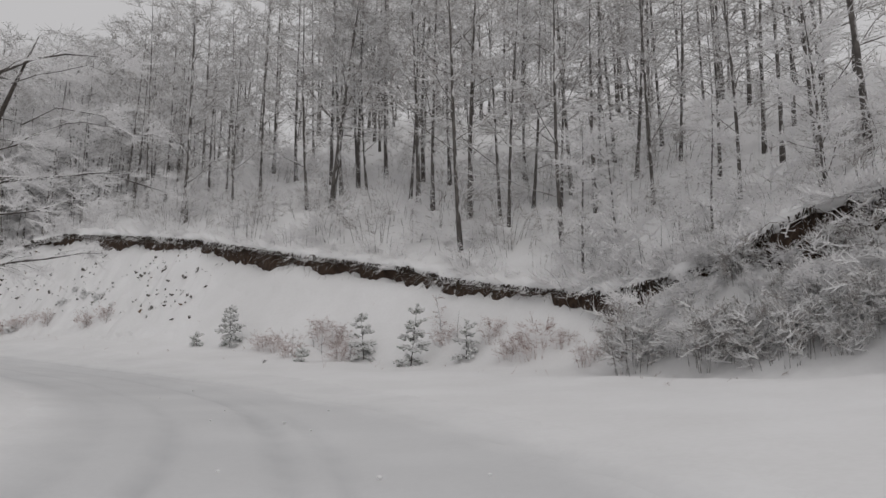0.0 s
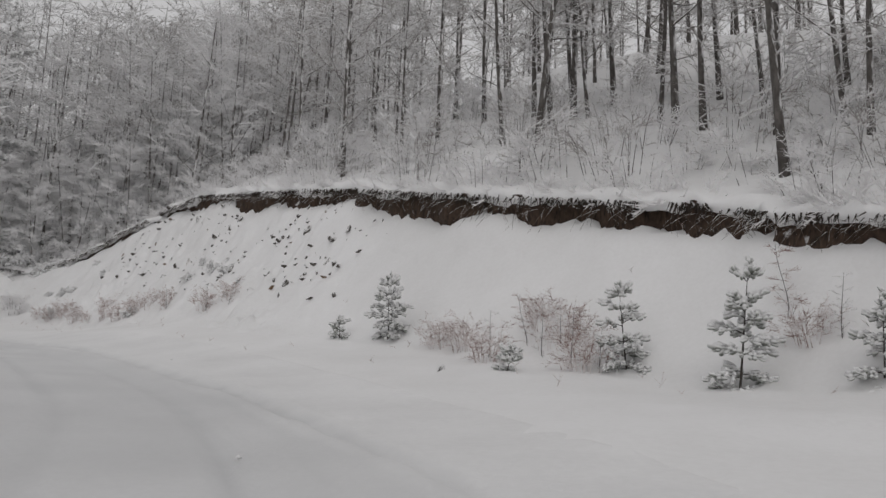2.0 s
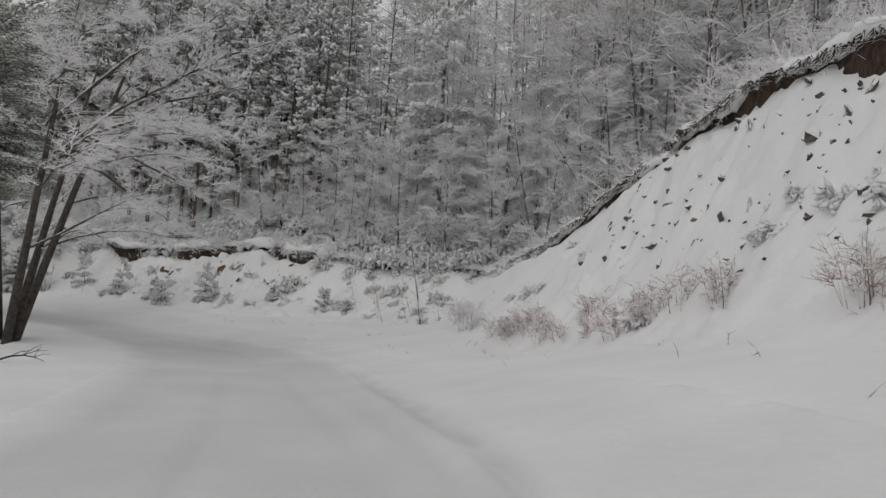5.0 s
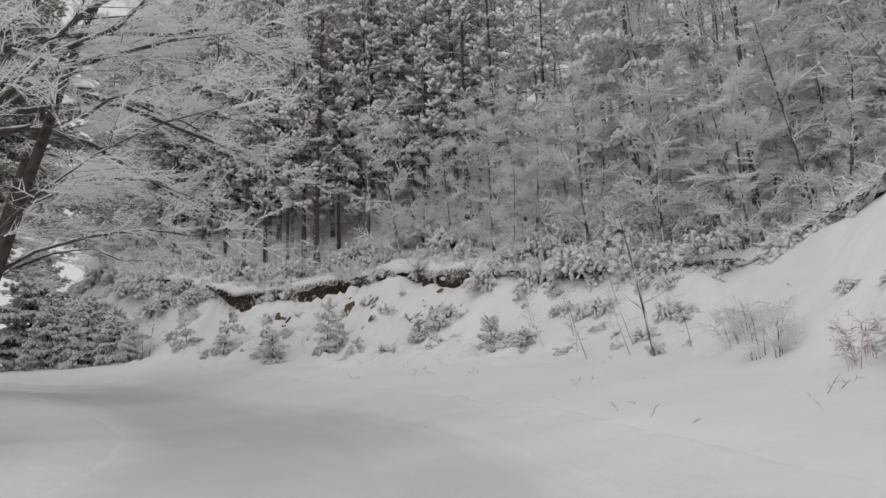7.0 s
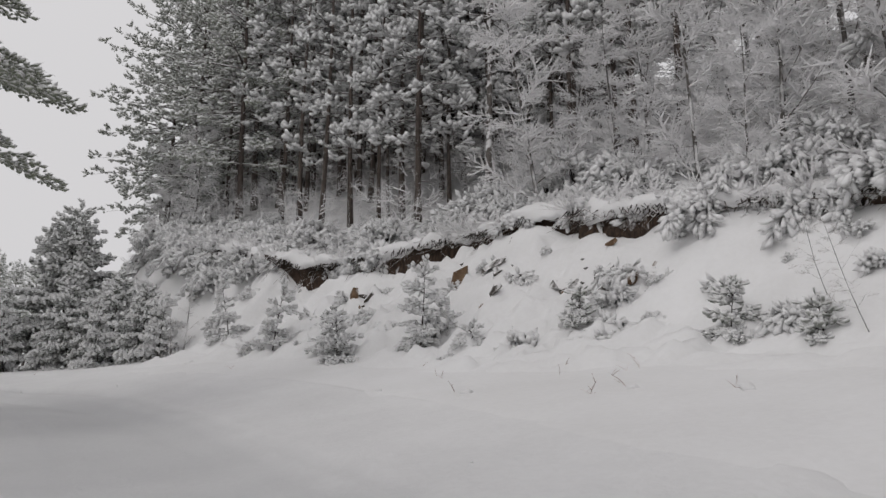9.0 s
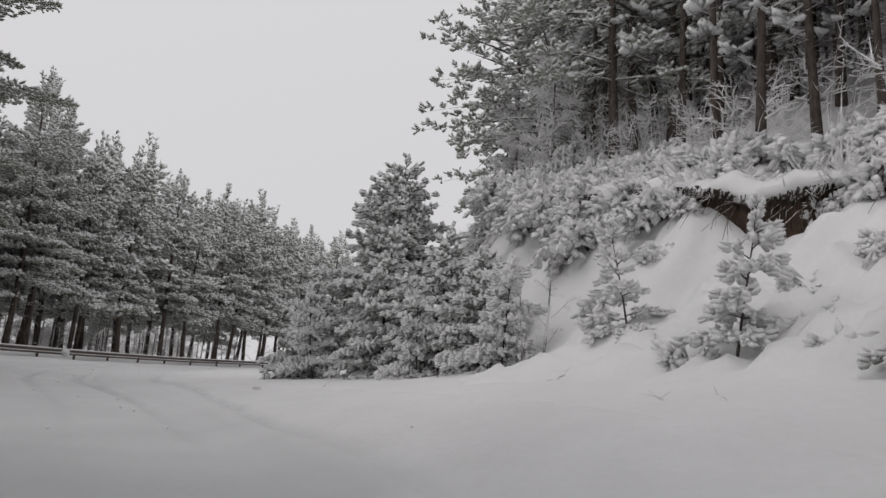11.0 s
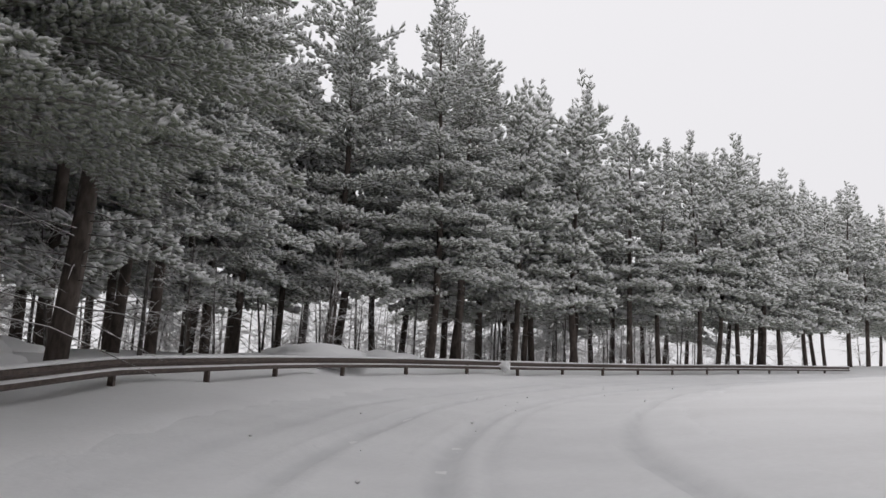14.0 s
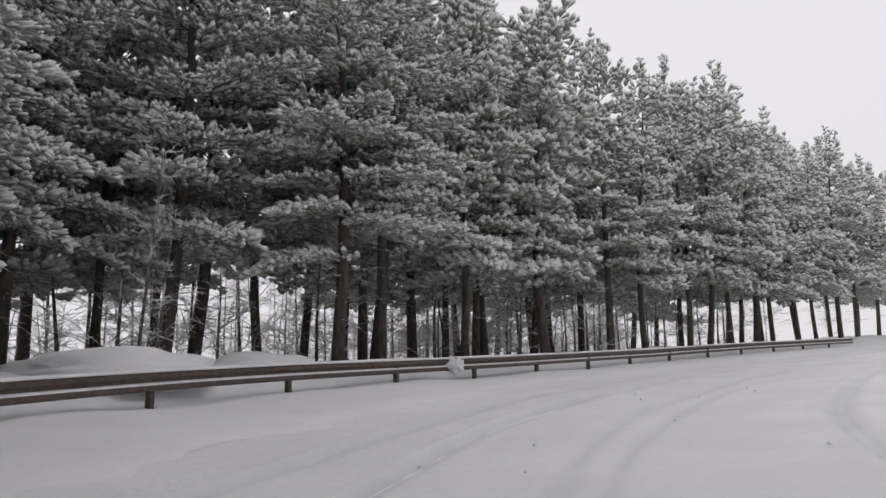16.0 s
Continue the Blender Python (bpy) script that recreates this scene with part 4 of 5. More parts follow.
# ---- the guard rail ----
def guard_rail():
    root = tagged(new("guard_rail"), "dark weathered steel guard rail capped with snow", "guard rail")
    stations = smooth_line(RAILLINE, 1.0, 0, len(RAILLINE) - 3)
    prof = [(0.0, 0.175), (0.03, 0.17), (0.085, 0.13), (0.085, 0.07), (0.02, 0.025), (0.02, -0.025), (0.085, -0.07), (0.085, -0.13), (0.03, -0.17), (0.0, -0.175)]
    beam, cap, ledge = Shape(), Shape(), Shape()
    rows, caps, ledges = [], [], []
    for i, p in enumerate(stations):
        q = stations[min(i + 1, len(stations) - 1)] - stations[max(i - 1, 0)]
        side = Vector((q.y, -q.x)).normalized()
        z = float(near(RAILLINE, np.array([p.x]), np.array([p.y]))[1][0, 0]) + 0.40
        rows.append([(p.x + side.x * d, p.y + side.y * d, z + h) for d, h in prof] + [(p.x + side.x * (d - 0.012), p.y + side.y * (d - 0.012), z + h) for d, h in prof[::-1]])
        t = 0.045 + 0.03 * noise.noise(Vector((i * 0.4, 0, 0)))
        caps.append([(p.x + side.x * d, p.y + side.y * d, z + 0.172 + h) for d, h in ((-0.09, -0.005), (-0.075, t * 0.75), (0.0, t * 1.15), (0.07, t * 0.7), (0.088, -0.012), (0.02, -0.02))])
        ledges.append([(p.x + side.x * d, p.y + side.y * d, z + h) for d, h in ((0.022, -0.012), (0.03, -0.022), (0.075, -0.046), (0.088, -0.062), (0.07, -0.064), (0.024, -0.035))])
    for sh, grid in ((beam, rows), (cap, caps), (ledge, ledges)):
        m = len(grid[0])
        sh.add([v for r in grid for v in r], [(i * m + k, i * m + (k + 1) % m, (i + 1) * m + (k + 1) % m, (i + 1) * m + k) for i in range(len(grid) - 1) for k in range(m)] + [tuple(range(m)), tuple(range((len(grid) - 1) * m, len(grid) * m))[::-1]])
    part("beam", beam, M_RAIL, root, "dark corrugated steel beam", False)
    part("snow_cap", cap, M_LOAD, root, "snow along the top of the beam")
    part("snow_ledge", ledge, M_LOAD, root, "snow in the beam's groove")
    post = Shape()
    post.add([(x, y, z) for z in (-0.5, 0.46) for x, y in ((-0.05, -0.06), (0.05, -0.06), (0.05, -0.045), (-0.035, -0.045), (-0.035, 0.045), (0.05, 0.045), (0.05, 0.06), (-0.05, 0.06))],
             [tuple(range(8))[::-1], tuple(range(8, 16))] + [(k, (k + 1) % 8, 8 + (k + 1) % 8, 8 + k) for k in range(8)])
    me = post.mesh("post", M_RAIL, False)
    marks = [(-66.6, 33.0), (-70.3, 31.8), (-73.8, 29.6)] + [tuple(p[:2]) for p in RAILLINE[3:9]]
    x = -99.3
    while x > -141:
        k = next(i for i in range(len(RAILLINE) - 1) if RAILLINE[i + 1][0] <= x)
        a, b = RAILLINE[k], RAILLINE[k + 1]
        marks.append((x, a[1] + (b[1] - a[1]) * (x - a[0]) / (b[0] - a[0])))
        x -= 3.9
    for i, (x, y) in enumerate(marks):
        a, b = marks[max(i - 1, 0)], marks[min(i + 1, len(marks) - 1)]
        ob = new("post", me)
        ob.parent = root
        turn = math.degrees(math.atan2(b[1] - a[1], b[0] - a[0]))
        side = Vector((b[1] - a[1], -(b[0] - a[0]))).normalized()
        ob.matrix_basis = pose(x - side.x * 0.07, y - side.y * 0.07, height(x, y), 0, 0, turn)
    return root


guard_rail()
rng = random.Random(8)
clod = tagged(new("snow_clump", lump(rng, 0.25, 1.0, 3, 0.45).mesh("snow_clump", M_LOAD)), "frosted clump of brush and snow lodged on the guard rail", "snow clump")
clod.matrix_basis = pose(-101.9, 19.62, height(-101.9, 19.62) + 0.4)


# ---- where things may stand ----
def clear_of(spots, x, y, gap):
    return all((x - a) ** 2 + (y - b) ** 2 > gap * gap for a, b in spots)


def crest_gap(x, y):
    X, Y = np.array([x]), np.array([y])
    d = near(CREST, X, Y)[0][0]
    return d if inside(CREST, X, Y)[0] else -d


def settle(ob, x, y, turn, size=1.0, sink=0.0, tilt=0.0, axis=0.0):
    m = pose(x, y, height(x, y) - sink, math.degrees(tilt * math.cos(axis)), math.degrees(tilt * math.sin(axis)), turn)
    ob.matrix_basis = m @ Matrix.Diagonal((size, size, size, 1))
    return ob


def copies(kinds, spots, rng, low, high, label, category, group, sink=0.1, tilt=0.03):
    """Stand copies of the kinds on the spots; the first copy of each kind is the kind itself."""
    fresh = list(kinds)
    for x, y in spots:
        k = rng.randrange(len(kinds))
        size = rng.uniform(low, high)
        m = pose(x, y, height(x, y) - sink, rng.gauss(0, tilt) * 57, rng.gauss(0, tilt) * 57, rng.uniform(0, 360))
        if fresh and kinds[k] in fresh:
            fresh.remove(kinds[k])
            ob = kinds[k]
            ob.matrix_basis = m
        else:
            ob = copy_thing(kinds[k], m)
        ob.scale = (size, size, size * rng.uniform(0.94, 1.08))
        tagged(ob, label, category, group)
    for ob in fresh:
        for o in (*ob.children_recursive, ob):
            bpy.data.objects.remove(o)


# ---- the leafless wood above the bank ----
rng = random.Random(21)
seen = [(-18.1, 52.8), (-14.8, 52.3), (-7.0, 47.0), (-5.9, 51.4), (-1.6, 45.2), (-0.6, 43.8), (0.9, 37.3), (2.9, 39.3), (4.7, 39.8), (6.1, 39.1), (6.8, 40.3), (8.7, 42.2),
        (9.7, 34.9), (12.7, 40.0), (15.9, 36.8), (18.4, 35.7), (18.1, 38.1), (14.5, 25.5), (-11.2, 63.2), (-14, 61), (-16.9, 57.9)]
seen += [(-7.1, 47.9), (-6.7, 49.2), (-5.8, 50.4), (-3.9, 51.2), (-2.1, 46.2), (-0.4, 43.9), (0.3, 47.2), (3.3, 38.3), (7.5, 37.1), (-18.9, 54.1)]
wood = [p for i, p in enumerate(seen) if clear_of(seen[:i], *p, 0.5)]
while len(wood) < 240:
    x, y = rng.uniform(-68, 34), rng.uniform(22, 118)
    d = crest_gap(x, y)
    if (7 if x < -42 else 5 if x < -8 else 4) < d < 62 and clear_of(wood, x, y, 1.3 + 0.035 * d) and rng.random() < 1.2 - d / 75:
        wood.append((x, y))
for _ in range(400):
    x, y = rng.uniform(-72, -34), rng.uniform(74, 120)
    if len(wood) < 268 and 10 < crest_gap(x, y) < 64 and clear_of(wood, x, y, 2.6):
        wood.append((x, y))
hoary = []
for _ in range(4000):
    x, y = rng.uniform(-84, -30), rng.uniform(62, 104)
    d = crest_gap(x, y)
    if len(hoary) < (70 if x < -48 else 150) and 3.5 < d < 42 and y > 66 + (-64 - x) * 0.695 and clear_of(wood, x, y, 1.2) and clear_of(hoary, x, y, 1.9 + 0.03 * d):
        hoary.append((x, y))
near_wood, far_wood = [p for p in wood if crest_gap(*p) < 13], [p for p in wood if crest_gap(*p) >= 13]
beeches = [beech_tree(100 + i, rng.uniform(15, 19), rng.uniform(-0.03, 0.03), 105, rng.uniform(0.12, 0.25), rng.uniform(0.09, 0.14)) for i in range(7)]
copies(beeches, near_wood, rng, 0.85, 1.15, "slim leafless beech, dark trunk, frosted twigs, on the snowy slope", "tree", "beeches above the bank", 0.1, 0.035)
beeches = [beech_tree(140 + i, rng.uniform(16, 20), rng.uniform(-0.03, 0.03), 60, 0.1, rng.uniform(0.09, 0.14), FAR_SPRAYS) for i in range(5)]
copies(beeches, far_wood, rng, 0.9, 1.2, "slim leafless beech, dark trunk, frosted twigs, on the snowy slope", "tree", "beeches above the bank", 0.1, 0.035)
beeches = [beech_tree(160 + i, rng.uniform(12, 17), rng.uniform(-0.05, 0.05), 150, 0.07, rng.uniform(0.08, 0.12), FAR_SPRAYS, "hoar_frosted_tree", M_HOAR) for i in range(4)]
copies(beeches, hoary, rng, 0.85, 1.2, "leafless beech whose fine twigs are thick with hoar frost", "tree", "hoar-frosted beeches", 0.1, 0.04)

# ---- pines on the hill round the bend ----
def pine_side(x, y):
    """The stand's edge towards the leafless wood."""
    return y < 63 + (-64 - x) * 0.695


seen = [(-79.1, 52.4), (-77, 53), (-75.5, 53.7), (-76.7, 56.3), (-75.4, 56.8), (-81.5, 56.8), (-78.3, 59.5), (-70.5, 63), (-79.3, 60.7), (-80.5, 60.1),
        (-85, 53.5), (-82, 54.5), (-87, 51), (-86.5, 57), (-84, 50.2)]
edge = [(-86, 48.4), (-89.6, 47.2), (-93.5, 48.0), (-83, 51.5), (-92, 50.5), (-81, 50.6)]
stand = [p for i, p in enumerate(seen) if clear_of(seen[:i], *p, 0.8)]
while len(stand) < 112:
    x, y = rng.uniform(-102, -64), rng.uniform(47, 92)
    d = crest_gap(x, y)
    if pine_side(x, y) and (3.5 if x < -70 else 6) < d < 28 and clear_of(stand, x, y, 1.5) and clear_of(edge, x, y, 1.8):
        stand.append((x, y))
while len(stand) < 132:
    x, y = rng.uniform(-84, -62), rng.uniform(50, 68)
    if (3.0 if x < -70 else 5) < crest_gap(x, y) < 12 and clear_of(stand, x, y, 1.1) and clear_of(edge, x, y, 1.2):
        stand.append((x, y))
kit = FAR_KIT
# needles whiter than their snow alone: haze over the hill put into the colour
pines = [pine_tree(200 + i, rng.uniform(17, 21), rng.uniform(0.2, 0.34), rng.uniform(2.4, 3.0), 14, 4, 4, rng.uniform(0.10, 0.14), 0.3, 0.05, kit, 0.8, 22, 0.6, 0.0, M_WHITE) for i in range(5)]
copies(pines, stand, rng, 0.85, 1.12, "tall pine with dark bare trunk and snow-dusted crown", "tree", "pines above the bend", 0.2, 0.012)
pines = [pine_tree(210 + i, 18.5, 0.2, 5.0, 18, 5, 20, 0.18, 0.3, 0.3, MID_KIT, 0.56, 14, 0.45, 0.0, M_DUSTED) for i in range(2)]
copies(pines, edge, rng, 0.9, 1.1, "tall broad pine with dense dark boughs at the wood's edge", "tree", "pines above the bend", 0.2, 0.012)

deep = []
for tries in range(6000):
    x, y = rng.uniform(-130, -62), rng.uniform(48, 108)
    g = crest_gap(x, y)
    if len(deep) < 170 and pine_side(x, y) and 6 < g < 50 and clear_of(deep, x, y, 1.3 + 0.02 * g) and clear_of(stand, x, y, 1.0):
        deep.append((x, y))
# same whitened needles, standing in for haze deep in the stand
pines = [pine_tree(220 + i, rng.uniform(17, 21), rng.uniform(0.3, 0.42), rng.uniform(2.4, 3.2), 9, 4, 2, rng.uniform(0.11, 0.16), 0.3, 0.06, kit, 1.3, 5, 0.6, 0.0, M_WHITE) for i in range(4)]
copies(pines, deep, rng, 0.85, 1.12, "tall pine with dark bare trunk deep in the stand", "tree", "pines above the bend", 0.2, 0.012)
pale = tagged(pine_tree(231, 19, 0.36, 2.4, 12, 4, 5, 0.16, 0.3, 0.5, LADEN_KIT, 0.7, 14, 0.6, 0.0, M_WHITE, 3, M_LIMB), "tall pine whose trunk is plastered pale with snow", "tree", "pines above the bend")
settle(pale, -68.99, 59.1, 40, 1.0, 0.2)
laden = tagged(laden_pine(232, 20, 3.7, 12, 3, 0.72, 0.2, 0.5, 0.5, 0.95, M_WHITE, 0.2, "pine_tree", 0.0, None, 0.0, 4, 12, M_LIMB, 0.3), "tall pine with long boughs thick with snow among leafless trees", "tree")
settle(laden, -52.5, 64.5, 75, 1.0, 0.2)
white = tagged(laden_pine(233, 2.4, 0.7, 6, 4, 0.34, 0.05, 0.5, 0.7, 0.95, M_WHITE, 0.03), "small young pine wholly white with snow on the bank's top", "tree")
settle(white, -51.7, 65.2, 20, 1.0, 0.1)

# ---- pines behind the rail ----
rng = random.Random(33)
seen = [(-84.6, 17.2), (-86.05, 16.8), (-88.5, 15), (-93.1, 11.7), (-90, 14), (-96, 14.2), (-99.9, 16.9), (-102.4, 16.6), (-103.8, 15.2), (-107, 16.8),
        (-110, 15.5), (-112, 17.7), (-118.5, 18), (-121.7, 18.6), (-126.5, 19.5), (-128.8, 20), (-132, 20.5), (-135.5, 21.2), (-139, 21.6), (-143, 22.6), (-147, 23.2), (-133.5, 17), (-138, 17.6), (-144, 18.4), (-151, 24.4), (-155, 25.2), (-160, 26.4), (-166, 27.6), (-172, 29), (-153, 21), (-161, 22.5), (-169, 24), (-81.6, 19.2), (-79, 17), (-83.4, 13.5), (-77.2, 20.4), (-72, 26.5), (-70.5, 25), (-68, 29)]
row = [p for i, p in enumerate(seen) if clear_of(seen[:i], *p, 0.8)]
row += [(-76.6, 27.0), (-79.7, 24.0)]
while len(row) < 78:
    x, y = rng.uniform(-150, -64), rng.uniform(0, 36)
    d, v, s = near(RAILLINE, np.array([x]), np.array([y]))
    if s[0] > 0 and 3.4 < d[0] < 15 and clear_of(row, x, y, 2.3):
        row.append((x, y))
row = [p for p in row if p not in ((-76.6, 27.0), (-79.7, 24.0))]
front = [p for p in row if p[0] > -104 and near(RAILLINE, np.array([p[0]]), np.array([p[1]]))[0][0] < 8.5]
behind = [p for p in row if p not in front]
pines = [laden_pine(300 + i, rng.uniform(15.4, 17.2), rng.uniform(3.8, 4.6), 16, 5, 0.6, rng.uniform(0.18, 0.28), 0.3, 0.5, 0.5, M_DUSTED, rng.uniform(0.18, 0.23), "pine_tree", 0.0, MID_KIT, 0.25, 11, 22, M_PINE, 0.27) for i in range(4)]
low_pines = [p for i, p in enumerate(front) if p[0] > -95 or i % 3 == 0]
front = [p for p in front if p not in low_pines]
copies([laden_pine(310 + i, rng.uniform(15.4, 17.2), rng.uniform(3.7, 4.3), 19, 5, 0.56, (0.13, 0.19, 0.24)[i], 0.35, 0.5, 0.5, M_DUSTED, 0.19, "pine_tree", 0.0, MID_KIT, 0.2, 11, 22, M_PINE, 0.27) for i in range(3)], low_pines, rng, 1.0, 1.1, "snow-laden roadside pine with boughs hanging near the ground", "tree", "pines behind the guard rail", 0.2, 0.02)
copies(pines, front, rng, 1.0, 1.1, "snow-laden roadside pine with a broad grey-green crown", "tree", "pines behind the guard rail", 0.2, 0.02)
# paleness of these further crowns is partly haze put into the needle colour
pines = [laden_pine(320 + i, rng.uniform(14.6, 16.4), rng.uniform(3.6, 4.4), 14, 5, 0.84, rng.uniform(0.18, 0.28), 0.3, 0.5, 0.5, M_DUSTED, rng.uniform(0.18, 0.23), "pine_tree", 0.0, kit, 0.25, 9, 10, M_PINE, 0.25) for i in range(4)]
copies(pines, behind, rng, 0.93, 1.06, "snow-laden roadside pine with a broad grey-green crown", "tree", "pines behind the guard rail", 0.2, 0.02)

# ---- pines by the road's inner side and at the bank's nose ----
for x, y, tall, reach, seed, low in ((-58.6, 39.4, 15.5, 6.6, 340, 0.36), (-76.6, 27.0, 17.5, 5.8, 341, 0.27), (-79.7, 24.0, 18.0, 5.4, 342, 0.27)):
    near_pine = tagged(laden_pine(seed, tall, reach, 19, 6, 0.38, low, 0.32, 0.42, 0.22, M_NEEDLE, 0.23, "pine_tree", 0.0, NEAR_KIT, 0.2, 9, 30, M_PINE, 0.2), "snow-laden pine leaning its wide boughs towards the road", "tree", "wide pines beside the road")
    settle(near_pine, x, y, seed * 40, 1.0, 0.2)


def young_pine(x, y, tall, reach, seed, load=0.95, label="bushy young pine bowed under thick snow at the bank's foot"):
    if tall > 3:
        ob = laden_pine(seed, tall, reach, round(5 + tall * 1.15), 5 if tall < 7 else 6, 0.34 + 0.024 * tall, 0.03, 0.5, 0.65 if tall > 7 else 0.8, 0.95, None, 0.025 + tall * 0.009)
    else:
        ob = laden_pine(seed, tall, reach * 0.85, round(4 + tall * 1.3), 4, 0.27 + 0.035 * tall, 0.06, 0.45, 0.6, load, M_WHITE if load > 0.9 else M_RIME, 0.015 + tall * 0.006, "young_pine", 0.06, None, 0.05, 0, 0, None, 0.15)
    settle(tagged(ob, label, "tree", "young pines at the bank's foot"), x, y, seed * 50, 1.0, 0.08, 0.12 if tall < 4 else 0.03, seed * 1.7)


for i, (x, y, tall, reach) in enumerate([(-84.0, 42.8, 8.6, 3.4), (-81.0, 40.9, 3.0, 1.3), (-82.6, 39.9, 3.6, 1.5), (-78.6, 43.6, 4.6, 1.7), (-77.0, 45.4, 4.2, 2.0), (-74.6, 46.6, 3.1, 1.7),
                                         (-75.6, 45.0, 2.2, 1.3), (-72.7, 47.2, 2.5, 1.4), (-69.6, 49.5, 2.4, 0.9), (-66.9, 50.6, 2.3, 0.9), (-62.5, 51.7, 1.3, 0.9), (-60.8, 53.5, 2.5, 1.0), (-58.7, 54.1, 1.0, 0.8)]):
    young_pine(x, y, tall, reach, 351 + i)
for i, (x, y, tall, reach) in enumerate([(-10.4, 37.7, 2.0, 0.8), (-6.0, 32.8, 0.6, 0.35), (-3.4, 33.4, 2.0, 0.65), (-1.3, 31.2, 2.5, 0.85), (-12.2, 38.6, 0.7, 0.4), (0.9, 30.2, 1.5, 0.6),
                                         (-53.3, 57.2, 1.1, 0.7), (-51.4, 57.5, 0.8, 0.5), (-64.3, 51.9, 1.3, 0.7), (-56.7, 55.9, 1.2, 0.6)]):
    young_pine(x, y, tall, reach, 381 + i, 0.85, "small snow-covered pine sapling on the bank")

# ---- leafless trees on the road's inner side ----
leaner = tagged(spreading_tree(401, 12.5, 6.5, 5, 15, ((1.6, 6.6, 5.4, 7.5), (4.0, 4.5, 7.5, 6.5), (-1.5, 6.5, 8.0, 7.0), (0.5, 5.5, 6.5, 7.5), (-1.0, 5.5, 5.2, 6.5), (2.5, 5.5, 8.2, 8.0), (6.6, 7.2, 12.0, 7.0), (4.4, 5.0, 12.6, 8.0), (5.4, 5.2, 9.6, 6.4))), "many-stemmed leafless tree reaching frosted boughs over the road", "tree", "trees on the road's inner side")
settle(leaner, -46.4, 40.0, 0, 1.0, 0.1)
leaner = tagged(spreading_tree(402, 11.5, 5.5, 3, 10, ((5.5, 4.0, 6.2, 5.5), (4.5, 1.0, 9.5, 7.5))), "many-stemmed leafless tree reaching frosted boughs over the road", "tree", "trees on the road's inner side")
settle(leaner, -14.3, 19.5, 0, 1.0, 0.1)

# ---- brush along the bank's top and under the trees ----
rng = random.Random(51)
spots = []
while len(spots) < 40:
    x, y = rng.uniform(-24, 4), rng.uniform(34, 62)
    if 0.8 < crest_gap(x, y) < 7 and clear_of(spots, x, y, 1.2):
        spots.append((x, y))
while len(spots) < 155:
    x, y = rng.uniform(-64, 20), rng.uniform(18, 80)
    d = crest_gap(x, y)
    if 0.8 < d < 17 and clear_of(spots, x, y, 1.5) and rng.random() < 1.1 - d / 18:
        spots.append((x, y))
for x, y in ((7.4, 26.6), (8.2, 25.4), (9.2, 25.0), (10.2, 23.6), (11.2, 22.8), (12.4, 22.0), (13.4, 20.6), (14.6, 20.2), (7.9, 28.0), (9.8, 27.2), (11.6, 25.8), (13.2, 24.6), (5.6, 28.6), (6.6, 30.2)):
    spots.append((x, y))
kinds = [bush(500 + i, rng.uniform(1.4, 2.6), rng.uniform(1.6, 2.6), 11, 6, M_HOAR if i % 2 else M_TWIG, THICK_SPRAYS if i % 2 else FAR_SPRAYS) for i in range(6)]
copies(kinds, spots, rng, 0.7, 1.4, "leafless brush white with frost above the bank", "shrub", "frosted brush above the bank", 0.05, 0.05)
under = []
while len(under) < 170:
    x, y = rng.uniform(-64, 26), rng.uniform(22, 90)
    d = crest_gap(x, y)
    if 1.5 < d < 30 and clear_of(under, x, y, 1.4) and clear_of(spots, x, y, 0.8):
        under.append((x, y))
kinds = [bush_shapes(520 + i, rng.uniform(1.0, 2.2), rng.uniform(1.6, 2.8), 7, 5, FAR_SPRAYS) for i in range(5)]
tagged(joined_brush("undergrowth", kinds, under, rng, 0.7, 1.5), "thin frosted undergrowth beneath the leafless trees", "undergrowth", kind="stuff")
spots = []
while len(spots) < 90:
    x, y = rng.uniform(-95, -60), rng.uniform(46, 74)
    if 2 < crest_gap(x, y) < 13 and clear_of(spots, x, y, 1.1) and clear_of(stand, x, y, 0.5):
        spots.append((x, y))
kinds = [bush_shapes(530 + i, rng.uniform(1.4, 2.6), rng.uniform(1.6, 2.6), 8, 6, FAR_SPRAYS) for i in range(4)]
tagged(joined_brush("pine_undergrowth", kinds, spots, rng, 0.7, 1.3, M_HOAR), "thin frosted undergrowth beneath the pines", "undergrowth", kind="stuff")
spots = []
while len(spots) < 92:
    x, y = rng.uniform(-92, -46), rng.uniform(44, 66)
    d = crest_gap(x, y)
    if 0.1 < d < 3.4 and clear_of(spots, x, y, 0.8):
        spots.append((x, y))


kinds = [arching_shrub(540 + i, 0.7 + 0.12 * i, 1.0, 13, 7) for i in range(5)]
copies(kinds, spots, rng, 0.7, 1.4, "low evergreen shrub buried under lumps of snow", "shrub", "snow-buried shrubs on the bank's top", 0.05, 0.05)
spots = []
for p in smooth_line(CREST, 1.15, 14, 24):
    if -57 < p.x < -39 or (-84 < p.x < -73 and rng.random() < 0.5):
        x, y = p.x + rng.uniform(-0.3, 0.3), p.y + 0.45
        if rng.random() < 0.85:
            spots.append((x, y))
kinds = [arching_shrub(546 + i, 0.5, 1.15, 15, 10, 1.9) for i in range(4)]
copies(kinds, spots, rng, 0.75, 1.3, "snow-coated shrub hanging over the bank's broken edge", "shrub", "shrubs hanging over the bank's edge", 0.0, 0.08)
spots = []
while len(spots) < 22:
    x, y = rng.uniform(-85, -72.5), rng.uniform(44, 54)
    if -1.2 < crest_gap(x, y) < 2.4 and clear_of(spots, x, y, 0.7):
        spots.append((x, y))
